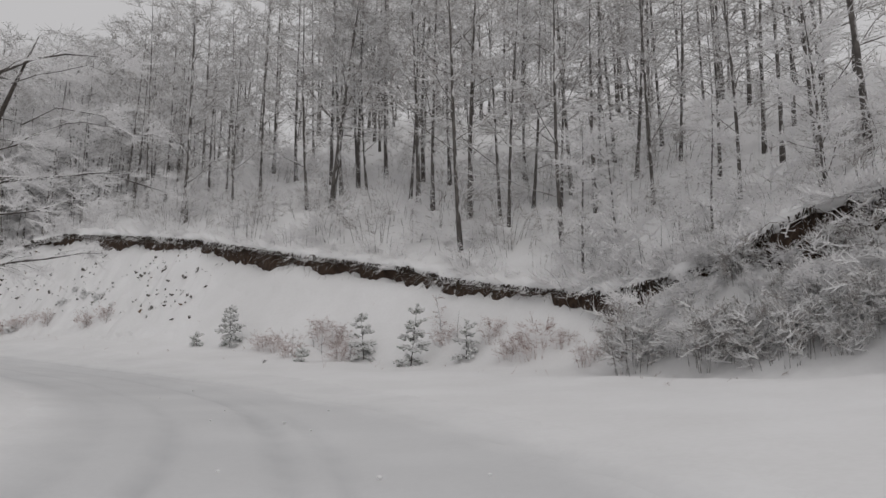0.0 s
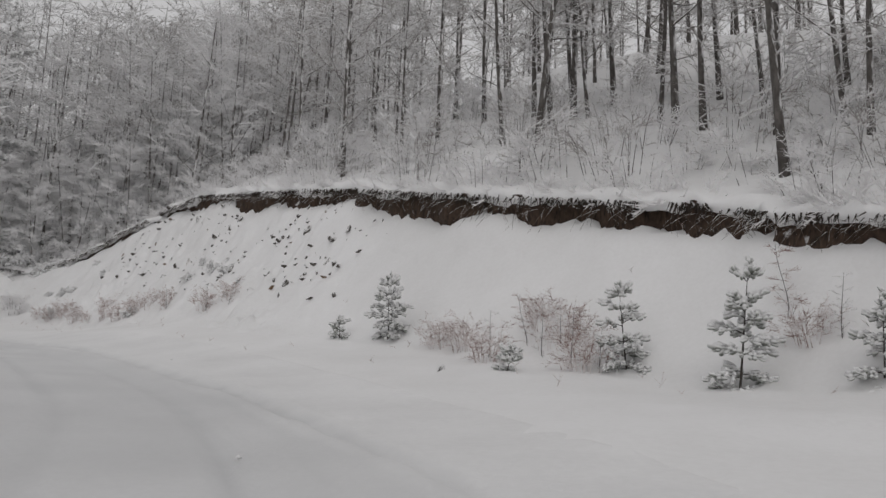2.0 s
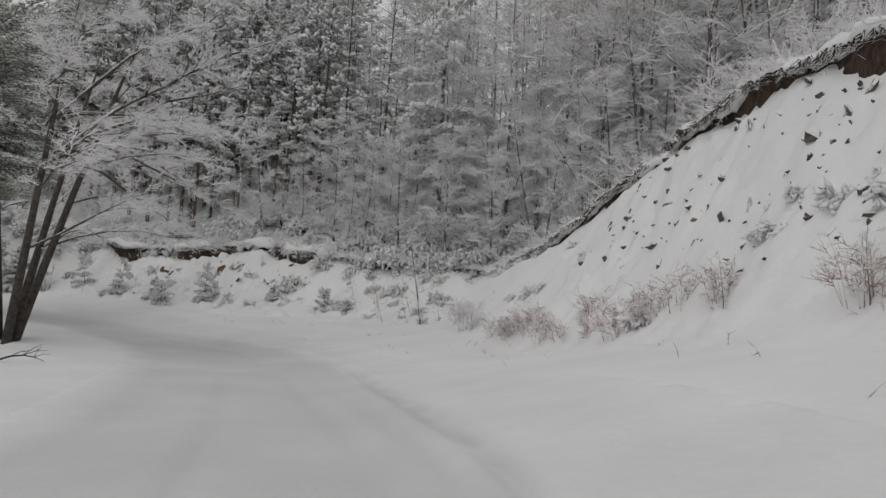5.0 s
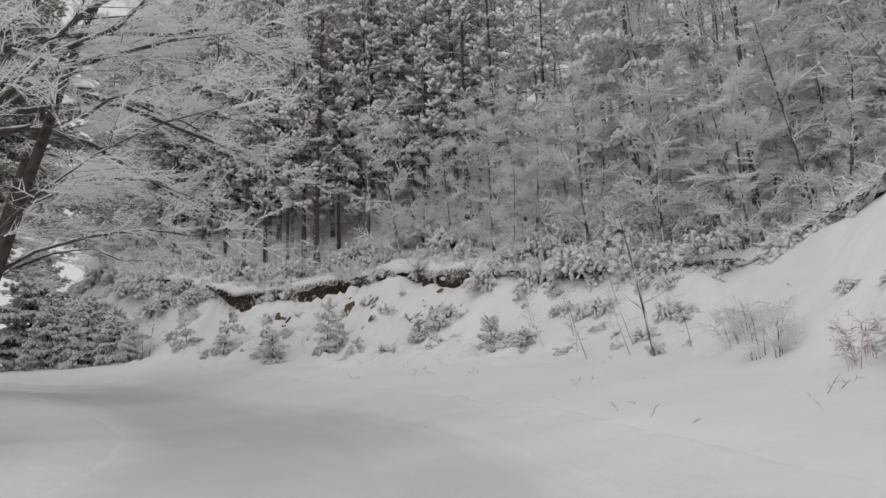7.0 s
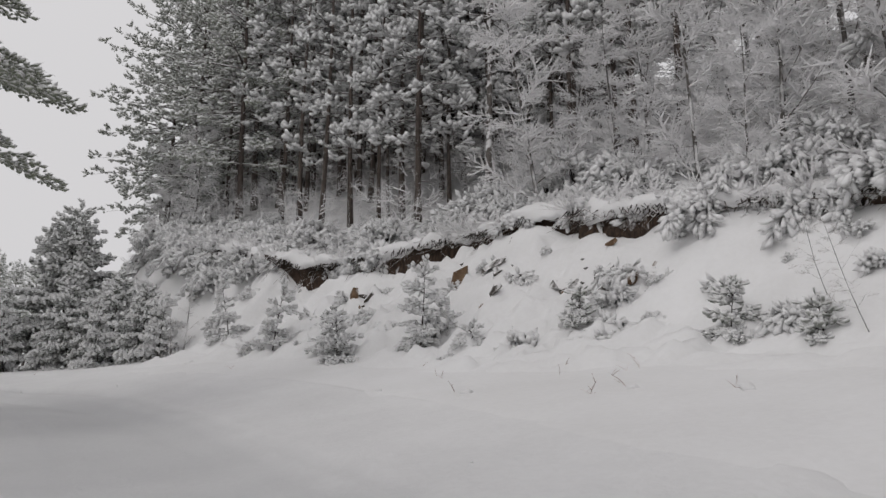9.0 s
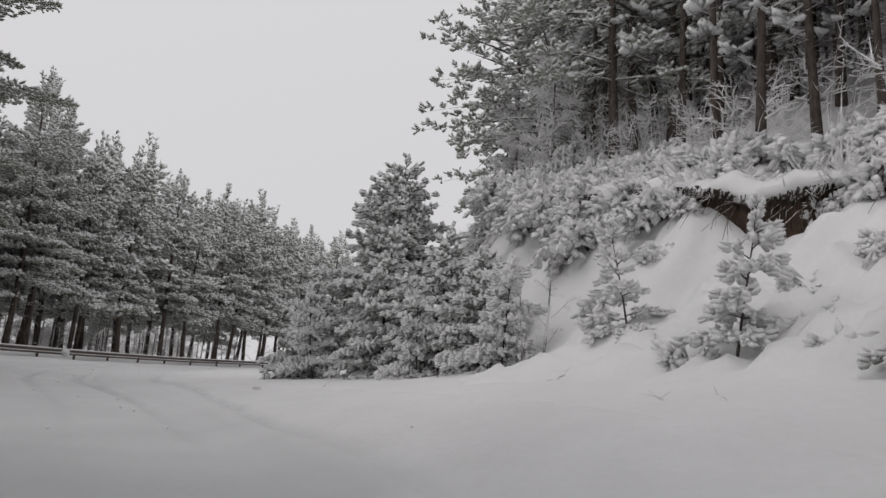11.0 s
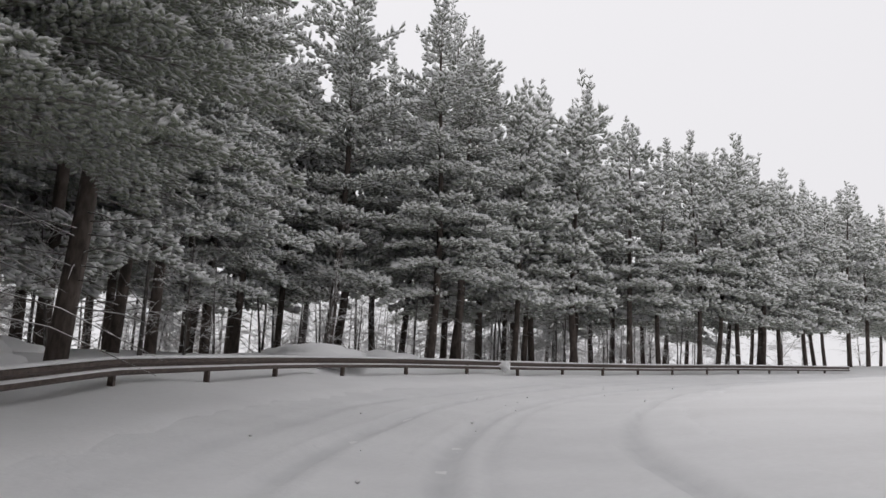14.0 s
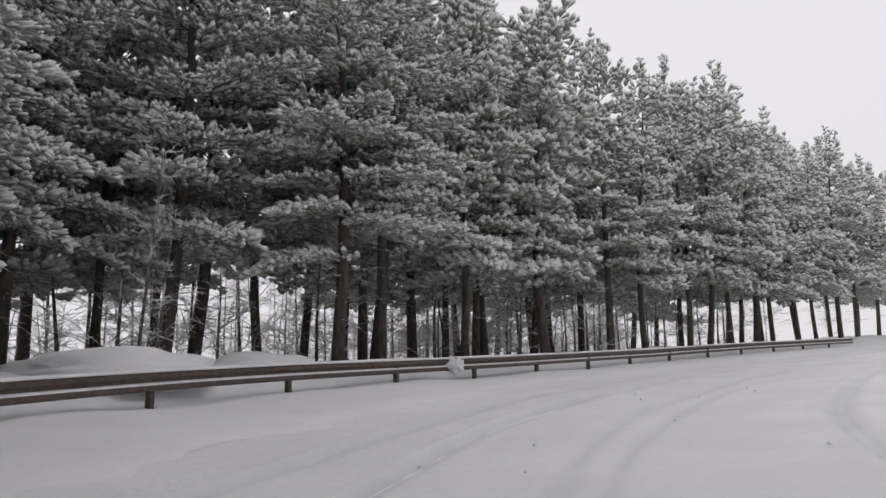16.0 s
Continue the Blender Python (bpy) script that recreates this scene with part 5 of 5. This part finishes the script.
kinds = [arching_shrub(570 + i, 0.8, 1.1, 15, 10, 1.0) for i in range(3)]
copies(kinds, spots, rng, 0.9, 1.5, "low evergreen shrub buried under lumps of snow", "shrub", "snow-buried shrubs on the bank's top", 0.05, 0.08)
spots = []
while len(spots) < 76:
    x, y = rng.uniform(-72, -18), rng.uniform(42, 62)
    d = crest_gap(x, y)
    if not inside(FOOT, np.array([x]), np.array([y]))[0] or not -6 < d < -0.5 or not clear_of(spots, x, y, 0.55):
        continue
    if rng.random() < (1.0 if x < -47 else 0.25):
        spots.append((x, y))
kinds = [arching_shrub(550 + i, 0.34 + 0.06 * i, 0.5, 8, 4) for i in range(5)]
copies(kinds, spots, rng, 0.4, 1.0, "small snow-coated shrub on the face of the bank", "shrub", "small shrubs on the bank's face", 0.05, 0.1)
kinds = [beech_tree(560 + i, rng.uniform(5.5, 8), rng.uniform(-0.1, 0.1), 210, 0.06, 0.07, THICK_SPRAYS, "low_frosted_tree", M_HOAR) for i in range(4)]
spots = [(-86.4, 47.0), (-84.6, 47.6), (-83.0, 48.4), (-88.2, 46.6), (-44.2, 65.4), (-46.4, 69.0), (-41.6, 66.4), (-51.6, 68.2), (-53.6, 67.2), (-47.8, 67.2), (-37.4, 67.0), (-43.8, 69.6), (-56.6, 68.0), (-58.8, 65.6), (-38.6, 71.0), (-34.4, 66.2), (5.4, 29.2), (6.8, 29.6), (9.5, 26.6), (12.4, 24.2), (-44, 63.8), (-47.5, 64.6), (-50.5, 63.6), (-53.5, 63.2), (-56, 61.6), (-58.5, 61), (-62, 60.6), (-41, 64.5), (-49, 67), (-55, 65.5), (-38, 62.6), (-60, 64), (-46, 66.8), (-52, 66), (-57.5, 63.4), (-63.5, 58.6), (-65.5, 61), (-43, 67.5), (-61, 67), (-48.5, 69.5), (-54, 69), (-64, 64.5), (-45.5, 62.4), (-52.4, 61.6), (-49, 62.2), (-42, 62.6), (-55.6, 60.2), (-39.6, 65.8), (-36.5, 64.6), (-50.6, 71.5), (-45, 71), (-57, 71), (-40, 69), (-62.5, 62.4)]
copies(kinds, spots, rng, 0.75, 1.2, "low spreading leafless tree thick with frost on the bank's top", "tree", "low frosted trees on the bank's top", 0.05, 0.08)
# twigs over the broken edge
fringe = Shape()
stations = smooth_line(CREST, 0.45, 3, 26)
for i, p in enumerate(stations):
    q = stations[min(i + 1, len(stations) - 1)] - stations[max(i - 1, 0)]
    turn = math.atan2(q.x, -q.y)
    much = max(0.0, 0.75 + 1.3 * noise.noise(Vector((i * 0.13, 8, 1)))) * (3.2 if p.x > 3 else 1.6 if -66 < p.x < -38 else 1.0)
    zt = crest_values(p)[1]
    for _ in range(round(5 * much)):
        t, d = turn + rng.gauss(0, 0.9), rng.uniform(-1.4, 0.2)
        at = (p.x + math.cos(turn) * d + rng.uniform(-0.2, 0.2), p.y + math.sin(turn) * d + rng.uniform(-0.2, 0.2), zt + 0.12 - 0.4 * d)
        place(fringe, rng.choice(THICK_SPRAYS if i % 3 else SPRAYS), at, frame_of((math.cos(t), math.sin(t), rng.uniform(-0.5, 0.9)), rng.uniform(-1, 1)), rng.uniform(0.45, 1.1))
tagged(new("edge_brush", fringe.mesh("edge_brush", M_HOAR, False)), "frosted twigs growing over the bank's broken edge", "undergrowth", kind="stuff")
# behind the rail, on the falling slope
spots = []
while len(spots) < 130:
    x, y = rng.uniform(-140, -68), rng.uniform(-6, 30)
    d, v, s = near(RAILLINE, np.array([x]), np.array([y]))
    if s[0] > 0 and 2.6 < d[0] < 24 and clear_of(spots, x, y, 1.3) and clear_of(row, x, y, 0.9):
        spots.append((x, y))
kinds = [beech_tree(580 + i, rng.uniform(4.5, 7), rng.uniform(-0.08, 0.08), 70, 0.05, 0.06, FAR_SPRAYS, "young_tree") for i in range(3)]
copies(kinds, spots, rng, 0.8, 1.3, "thin leafless young tree white with frost behind the pines", "tree", "frosted young trees behind the pines", 0.05, 0.06)

spots = []
while len(spots) < 75:
    x, y = rng.uniform(-180, -84), rng.uniform(-34, 24)
    d, v, side = near(RAILLINE, np.array([x]), np.array([y]))
    if side[0] > 0 and 12 < d[0] < 42 and clear_of(spots, x, y, 3.0) and clear_of(row, x, y, 1.2):
        spots.append((x, y))
kinds = [beech_tree(600 + i, rng.uniform(9, 13), rng.uniform(-0.05, 0.05), 130, 0.05, 0.09, FAR_SPRAYS, "leafless_tree", M_HOAR) for i in range(3)]
copies(kinds, spots, rng, 0.9, 1.25, "leafless tree white with frost on the slope below the road", "tree", "frosted trees below the road", 0.3, 0.05)
spots = []
while len(spots) < 60:
    x, y = rng.uniform(-140, -66), rng.uniform(-6, 32)
    d, v, s = near(RAILLINE, np.array([x]), np.array([y]))
    if s[0] > 0 and 7 < d[0] < 22 and clear_of(spots, x, y, 2.0) and clear_of(row, x, y, 0.8):
        spots.append((x, y))
kinds = [bush(590 + i, rng.uniform(2.2, 3.6), rng.uniform(1.6, 2.6), 10, 7, M_TWIG, FAR_SPRAYS) for i in range(4)]
copies(kinds, spots, rng, 0.8, 1.3, "leafless brush white with frost behind the pines", "shrub", "frosted brush behind the pines", 0.05, 0.05)

# ---- shrubs at the bank's foot ----
red = [(-7.6, 36.1), (-6.7, 34.6), (-5.6, 35.8), (-5.0, 34.9), (-8.4, 36.6), (-4.4, 33.4), (-35.5, 53.4), (-33.3, 52.4), (-31.4, 51.5), (-29.6, 50.4), (-28, 49.4), (-27, 49.1),
       (-26, 48.6), (-24.5, 47.9), (-34.4, 53.2), (-30.4, 51.6), (-20.8, 45.1), (-19.5, 44.8), (0, 31.8), (1.9, 30), (4.7, 25.6), (5.6, 25.3), (3.3, 27.9), (4.2, 27.2), (2.4, 28.9), (-36.8, 54)]
kinds = [bush(600 + i, rng.uniform(0.9, 1.3), rng.uniform(1.0, 1.5), 20, 6, M_RED, FAR_SPRAYS, "dry_shrub") for i in range(4)]
copies(kinds, red, rng, 0.7, 1.1, "dry red-brown shrub dusted with snow at the bank's foot", "shrub", "dry shrubs at the bank's foot", 0.03, 0.06)
pale = [(5.8, 23.2), (6.8, 22.9), (7.2, 21.7), (7.8, 21.3), (8.4, 21.2), (8.6, 20.0), (9.3, 19.6), (9.8, 19), (10.4, 18.9), (9.5, 21.1), (10.2, 20.1), (9.2, 22.1), (11.4, 18.2), (10.9, 17.2), (12.2, 17.6),
        (11.6, 16.2), (12.8, 15.6), (8.9, 23), (7.6, 23.6), (8.4, 24.2), (9.9, 22.2), (10.8, 21.2), (11.6, 19.8), (12.6, 19.0), (13.4, 18.2), (6.4, 24.0), (11.0, 22.4), (12.2, 20.8), (13.6, 19.6), (14.4, 17.4), (-39.9, 55.6), (-41.7, 56.8)]
kinds = [bush(620 + i, rng.uniform(1.3, 2.0), rng.uniform(1.4, 2.0), 14, 7, M_HOAR if i % 2 else M_TWIG, THICK_SPRAYS if i % 2 else SPRAYS) for i in range(4)]
copies(kinds, [p for p in pale if p[0] < 5], rng, 0.6, 1.15, "frosted leafless shrub on the lower bank", "shrub", "frosted shrubs at the bank's foot", 0.03, 0.06)
kinds = [bush(660 + i, rng.uniform(1.5, 2.3), rng.uniform(1.6, 2.2), 20, 9, M_HOAR if i % 3 else M_TWIG, THICK_SPRAYS) for i in range(5)]
copies(kinds, [p for p in pale if p[0] > 5], rng, 0.45, 0.95, "frosted leafless shrub on the lower bank", "shrub", "frosted shrubs at the bank's foot", 0.03, 0.06)
kinds = [beech_tree(654 + i, 1.7, 0.06, 40, 0.12, 0.018, THICK_SPRAYS, "thin_sapling", M_RED if i % 2 else M_HOAR) for i in range(4)]
for i, (x, y, k) in enumerate([(-6.9, 35.2, 1.0), (-6.0, 35.3, 1.1), (-5.4, 34.8, 0.9), (-4.6, 34.0, 1.05), (-4.0, 33.5, 0.8), (-0.3, 32.6, 1.3), (-5.0, 35.0, 0.7), (-6.4, 34.6, 0.6), (0.6, 31.4, 0.9), (-19.4, 44.4, 0.8), (-20.8, 44.9, 1.0), (-24.3, 47.4, 0.9)]):
    ob = kinds[i] if i < 4 else copy_thing(kinds[i % 4], pose(0, 0, 0))
    settle(tagged(ob, "thin dry sapling with snow clinging to its twigs", "tree", "thin saplings on the bank"), x, y, i * 77, k, 0.0)
kinds = [beech_tree(644 + i, 2.9, 0.3, 24, 0.25, 0.013, None, "thin_sapling", M_TWIG) for i in range(3)]
for i, (x, y, k, turn) in enumerate([(-50.7, 57.8, 0.8, -116), (-49.6, 58.3, 0.9, -100), (-47.7, 57.3, 1.0, -125), (-46.6, 58.2, 1.1, -116), (-48.6, 57.5, 0.6, -60), (-45.9, 57.4, 0.9, -140), (-52.0, 58.4, 0.7, -90), (-43.6, 57.4, 0.8, -110)]):
    ob = kinds[i] if i < 3 else copy_thing(kinds[i % 3], pose(0, 0, 0))
    settle(tagged(ob, "thin bare sapling leaning out of the snowy bank", "tree", "thin saplings on the bank"), x, y, turn, k, 0.0)
for i, (x, y, tall, turn) in enumerate([(-72.2, 48.0, 2.9, 120), (-71.4, 47.6, 2.0, 200)]):
    settle(tagged(beech_tree(648 + i, tall, 0.1, 60, 0.12, 0.035, SPRAYS, "thin_sapling", M_TWIG), "bare snow-dusted sapling beside young pines on the bank", "tree", "thin saplings on the bank"), x, y, turn, 1.0, 0.0)
sapling = tagged(beech_tree(641, 4.8, 0.2, 45, 0.35, 0.06), "thin dark-stemmed sapling standing alone at the bank's foot", "tree")
settle(sapling, -45.05, 57.55, -119, 1.0, 0.05)

# ---- lumpy fallen snow among the stones ----
def lumps(x, y):
    """How far the fallen snow stands over the bank's face."""
    w = Vector((x, y, 0))
    zone = min(1.0, max(0.0, 0.5 + 1.6 * noise.noise(w * 0.16 + Vector((0, 0, 3)))))
    shelf = sum(h * min(1.0, max(0.0, noise.noise(w * f + Vector((0, 0, f))) / 0.10 + 0.3)) for f, h in ((0.8, 0.14), (1.7, 0.13), (3.1, 0.08)))
    stony = 2.1 if -34 < x < -13 or -73 < x < -53 else 0.8
    return 0.05 + stony * shelf * (0.35 + 0.65 * zone) + 0.06 * noise.noise(w * 3.5)


def crust():
    stations = smooth_line(CREST, 0.16, 3, 26)
    stations = [p for p in stations if -74 < p.x < 3]
    cols = 36
    grid = np.zeros((len(stations), cols, 3))
    for i, p in enumerate(stations):
        q = stations[min(i + 1, len(stations) - 1)] - stations[max(i - 1, 0)]
        out = Vector((-q.y, q.x)).normalized()
        for k in range(cols):
            grid[i, k, :2] = p.x + out.x * (0.15 + k * 0.16), p.y + out.y * (0.15 + k * 0.16)
    Z = land(grid[:, :, 0], grid[:, :, 1])
    for i, p in enumerate(stations):
        calm = min(1.0, max(0.0, (p.x + 15) / 4))
        for k in range(cols):
            fade = min(1.0, k / 4, (cols - 1 - k) / 8) * min(1.0, i / 12, (len(stations) - 1 - i) / 12) * (1 - 0.8 * calm * min(1.0, k / 7))
            grid[i, k, 2] = Z[i, k] - 0.07 + fade * lumps(grid[i, k, 0], grid[i, k, 1])
    ix = np.arange(len(stations) * cols).reshape(len(stations), cols)
    sh = Shape()
    sh.add(grid.reshape(-1, 3), np.stack([ix[:-1, :-1], ix[1:, :-1], ix[1:, 1:], ix[:-1, 1:]], -1).reshape(-1, 4).tolist())
    tagged(new("snow_crust", sh.mesh("snow_crust", M_SNOW)), "lumpy fallen snow on the face of the bank", "snow", kind="structure")


crust()

# ---- stones on the bank ----
rng = random.Random(71)
stones = [(-31.4, 54.3), (-28.8, 51.8), (-27.6, 51.8), (-27.8, 52.5), (-25, 50.1), (-24.3, 49.5), (-23.6, 50), (-22.8, 49.9), (-22.4, 50.1), (-22.7, 48.4), (-25, 51.6), (-26.1, 52.2), (-30.1, 55.3),
          (-31.1, 54.6), (-31.8, 53.9), (-28.5, 52.1), (-64.1, 56), (-62.6, 55.3), (-60.1, 55.4), (-61.6, 56), (-60.3, 56.2), (-58.7, 56.8), (-57.8, 56.3), (-58.2, 57.4), (-57.7, 57.3), (-65.6, 53.4),
          (-66.3, 53.1), (-57.4, 57), (-56.7, 57.4), (-70.6, 52.1),
          (-18.3, 46.9), (-17.5, 45.8), (-16.6, 44.5), (-16.0, 43.7), (-16.0, 44.6), (-15.4, 43.6), (-15.0, 42.9), (-15.6, 43.0), (-17.3, 46.0), (-18.3, 46.2), (-14.9, 44.1), (-17.1, 44.5)]
while len(stones) < 90:
    x, y = rng.uniform(-33, -13), rng.uniform(41, 58)
    if -3.4 < crest_gap(x, y) < -0.35 and inside(FOOT, np.array([x]), np.array([y]))[0] and clear_of(stones, x, y, 0.5):
        stones.append((x, y))
clusters = list(stones)
for cx, cy in clusters:
    for _ in range(rng.randrange(2, 6)):
        x, y = cx + rng.gauss(0, 0.42), cy + rng.gauss(0, 0.34)
        d = crest_gap(x, y)
        if -5 < d < -0.2 and near(FOOT, np.array([x]), np.array([y]))[0][0] > 1.6 and clear_of(stones, x, y, 0.16):
            stones.append((x, y))


def shard(rng):
    """A broken angular stone, about 0.6 long."""
    bm = bmesh.new()
    for _ in range(13):
        v = Vector((rng.gauss(0, 1), rng.gauss(0, 1), rng.gauss(0, 1))).normalized()
        bm.verts.new((v.x * 0.33, v.y * 0.2, v.z * 0.26))
    bmesh.ops.convex_hull(bm, input=bm.verts)
    for v in [v for v in bm.verts if not v.link_faces]:
        bm.verts.remove(v)
    bm.verts.index_update()
    sh = Shape()
    sh.add([v.co[:] for v in bm.verts], [tuple(v.index for v in f.verts) for f in bm.faces])
    bm.free()
    return sh


shapes = [shard(rng) for _ in range(9)]
greys, reds = [sh.mesh("stone", M_ROCK, False) for sh in shapes], [sh.mesh("stone", M_RUST, False) for sh in shapes[:4]]
for i, (x, y) in enumerate(stones):
    rust = rng.random() < (0.3 if x < -55 else 0.08)
    ob = tagged(new("stone", rng.choice(reds if rust else greys)), "reddish broken stone jutting from the snowy bank" if rust else "dark angular stone jutting from the snowy bank", "stone", "stones on the bank")
    k = rng.uniform(0.45, 1.05) if i < 30 else 0.25 + 0.65 * rng.random() ** 2 if i < len(clusters) else 0.16 + 0.5 * rng.random() ** 3
    if x < -55:
        k *= 1.3
    ob.matrix_basis = pose(x, y, height(x, y) - 0.07 + lumps(x, y) + rng.uniform(-0.05, 0.07), rng.uniform(-50, 50), rng.uniform(-10, 75), rng.uniform(-190, -60)) @ Matrix.Diagonal((k * rng.uniform(0.5, 1.7), k * rng.uniform(0.6, 1.1), k * rng.uniform(0.5, 1.1), 1))

# ---- dead stalks through the snow of the shoulder ----
stalks = Shape()
rng = random.Random(81)
made = 0
while made < 150:
    x, y = rng.uniform(-75, 10), rng.uniform(16, 60)
    X, Y = np.array([x]), np.array([y])
    f, r = near(FOOT, X, Y)[0][0], near(ROADLINE, X, Y)
    if f > (4.5 if not inside(FOOT, X, Y)[0] else 3.5) or r[0][0] < 3.6 or r[2][0] > 0:
        continue
    made += 1
    z = height(x, y)
    a = Vector((x, y, z - 0.05))
    tip = a + Vector((rng.uniform(-0.25, 0.25), rng.uniform(-0.25, 0.25), rng.uniform(0.06, 0.3)))
    tube(stalks, [a, a.lerp(tip, 0.5) + Vector((0.02, 0, 0.02)), tip], [0.009, 0.007, 0.003], 3, False)
    for _ in range(rng.randrange(0, 4)):
        p = a.lerp(tip, rng.uniform(0.4, 0.9))
        tube(stalks, [p, p + Vector((rng.uniform(-0.15, 0.15), rng.uniform(-0.15, 0.15), rng.uniform(0.0, 0.15)))], [0.007, 0.002], 3, False)
tagged(new("dead_stalks", stalks.mesh("dead_stalks", M_RED)), "dry stalks poking through the snow of the shoulder", "grass", kind="stuff")
# ---- fallen twigs beside the inner tree and mounds behind the rail ----
rng = random.Random(91)
for x, y, s in ((-79.5, 21.5, 1.2), (-92.5, 17.4, 2.0), (-96.4, 17.2, 1.4), (-77.4, 23.4, 2.3)):
    ob = tagged(new("snow_mound", lump(rng, s, 0.26, 3, 0.2).mesh("snow_mound", M_SNOW)), "ploughed mound of snow behind the guard rail", "snow", "snow mounds behind the guard rail")
    ob.matrix_basis = pose(x, y, height(x, y) - 0.05, 0, 0, rng.uniform(0, 360))


# ---- fallen wood and lumps of snow on the shoulders ----
def fallen_branch(x, y, long, seed, label, size=1.0):
    rng = random.Random(seed)
    ob = tagged(new("fallen_branch"), label, "branch")
    wood, twigs = Shape(), Shape()
    pts = [Vector((-long / 2 + long * q, rng.uniform(-0.06, 0.06), 0.03 + 0.14 * math.sin(q * 3.1))) for q in (0, 0.25, 0.5, 0.75, 1.0)]
    tube(wood, pts, [0.03, 0.026, 0.02, 0.014, 0.006], 5)
    for i in range(6):
        a = pts[1 + i % 3]
        b = a + Vector((rng.uniform(0.1, 0.35), rng.choice((-1, 1)) * rng.uniform(0.15, 0.4), rng.uniform(0.0, 0.25))) * long
        tube(twigs, [a, a.lerp(b, 0.5) + Vector((0, 0, 0.05)), b], [0.013, 0.009, 0.004], 4, False)
    part("stem", wood, M_STEM, ob)
    tagged(part("twigs", twigs, M_STEM, ob), kind="stuff")
    settle(ob, x, y, seed * 37, size, 0.0)


clods = Shape()
rng = random.Random(95)
for p in smooth_line(ROADLINE, 0.5, 2, 20):
    if rng.random() < (0.4 if p.x > -6 or p.x < -66 else 0.08):
        x, y = p.x + rng.gauss(0, 1.7), p.y + rng.gauss(0, 1.7)
        sh = lump(rng, rng.uniform(0.018, 0.045), 0.6, 1, 0.3)
        clods.add(sh.v[0] + np.array((x, y, height(x, y) - 0.045)), sh.f)
tagged(new("snow_clods", clods.mesh("snow_clods", M_LOAD)), "small clods of snow thrown up along the wheel ruts", "snow", kind="stuff")
fallen_branch(-38.6, 38.7, 1.3, 3, "broken dark branch lying in the snow near a leafless tree")
fallen_branch(-7.35, 32.0, 0.8, 8, "thin dark twig lying on the snowy shoulder", 0.5)
rng = random.Random(97)
for x, y, s in ((-49.6, 54.2, 0.16), (-54.1, 52.1, 0.14), (-56.4, 51.2, 0.1), (-75.5, 40.8, 0.12), (-51.3, 53.6, 0.09)):
    ob = tagged(new("snow_lump", lump(rng, s, 0.6, 2, 0.3).mesh("snow_lump", M_LOAD)), "small lump of snow fallen on the road's shoulder", "snow lump", "snow lumps on the shoulder")
    ob.matrix_basis = pose(x, y, height(x, y) - 0.02, 0, 0, rng.uniform(0, 360))
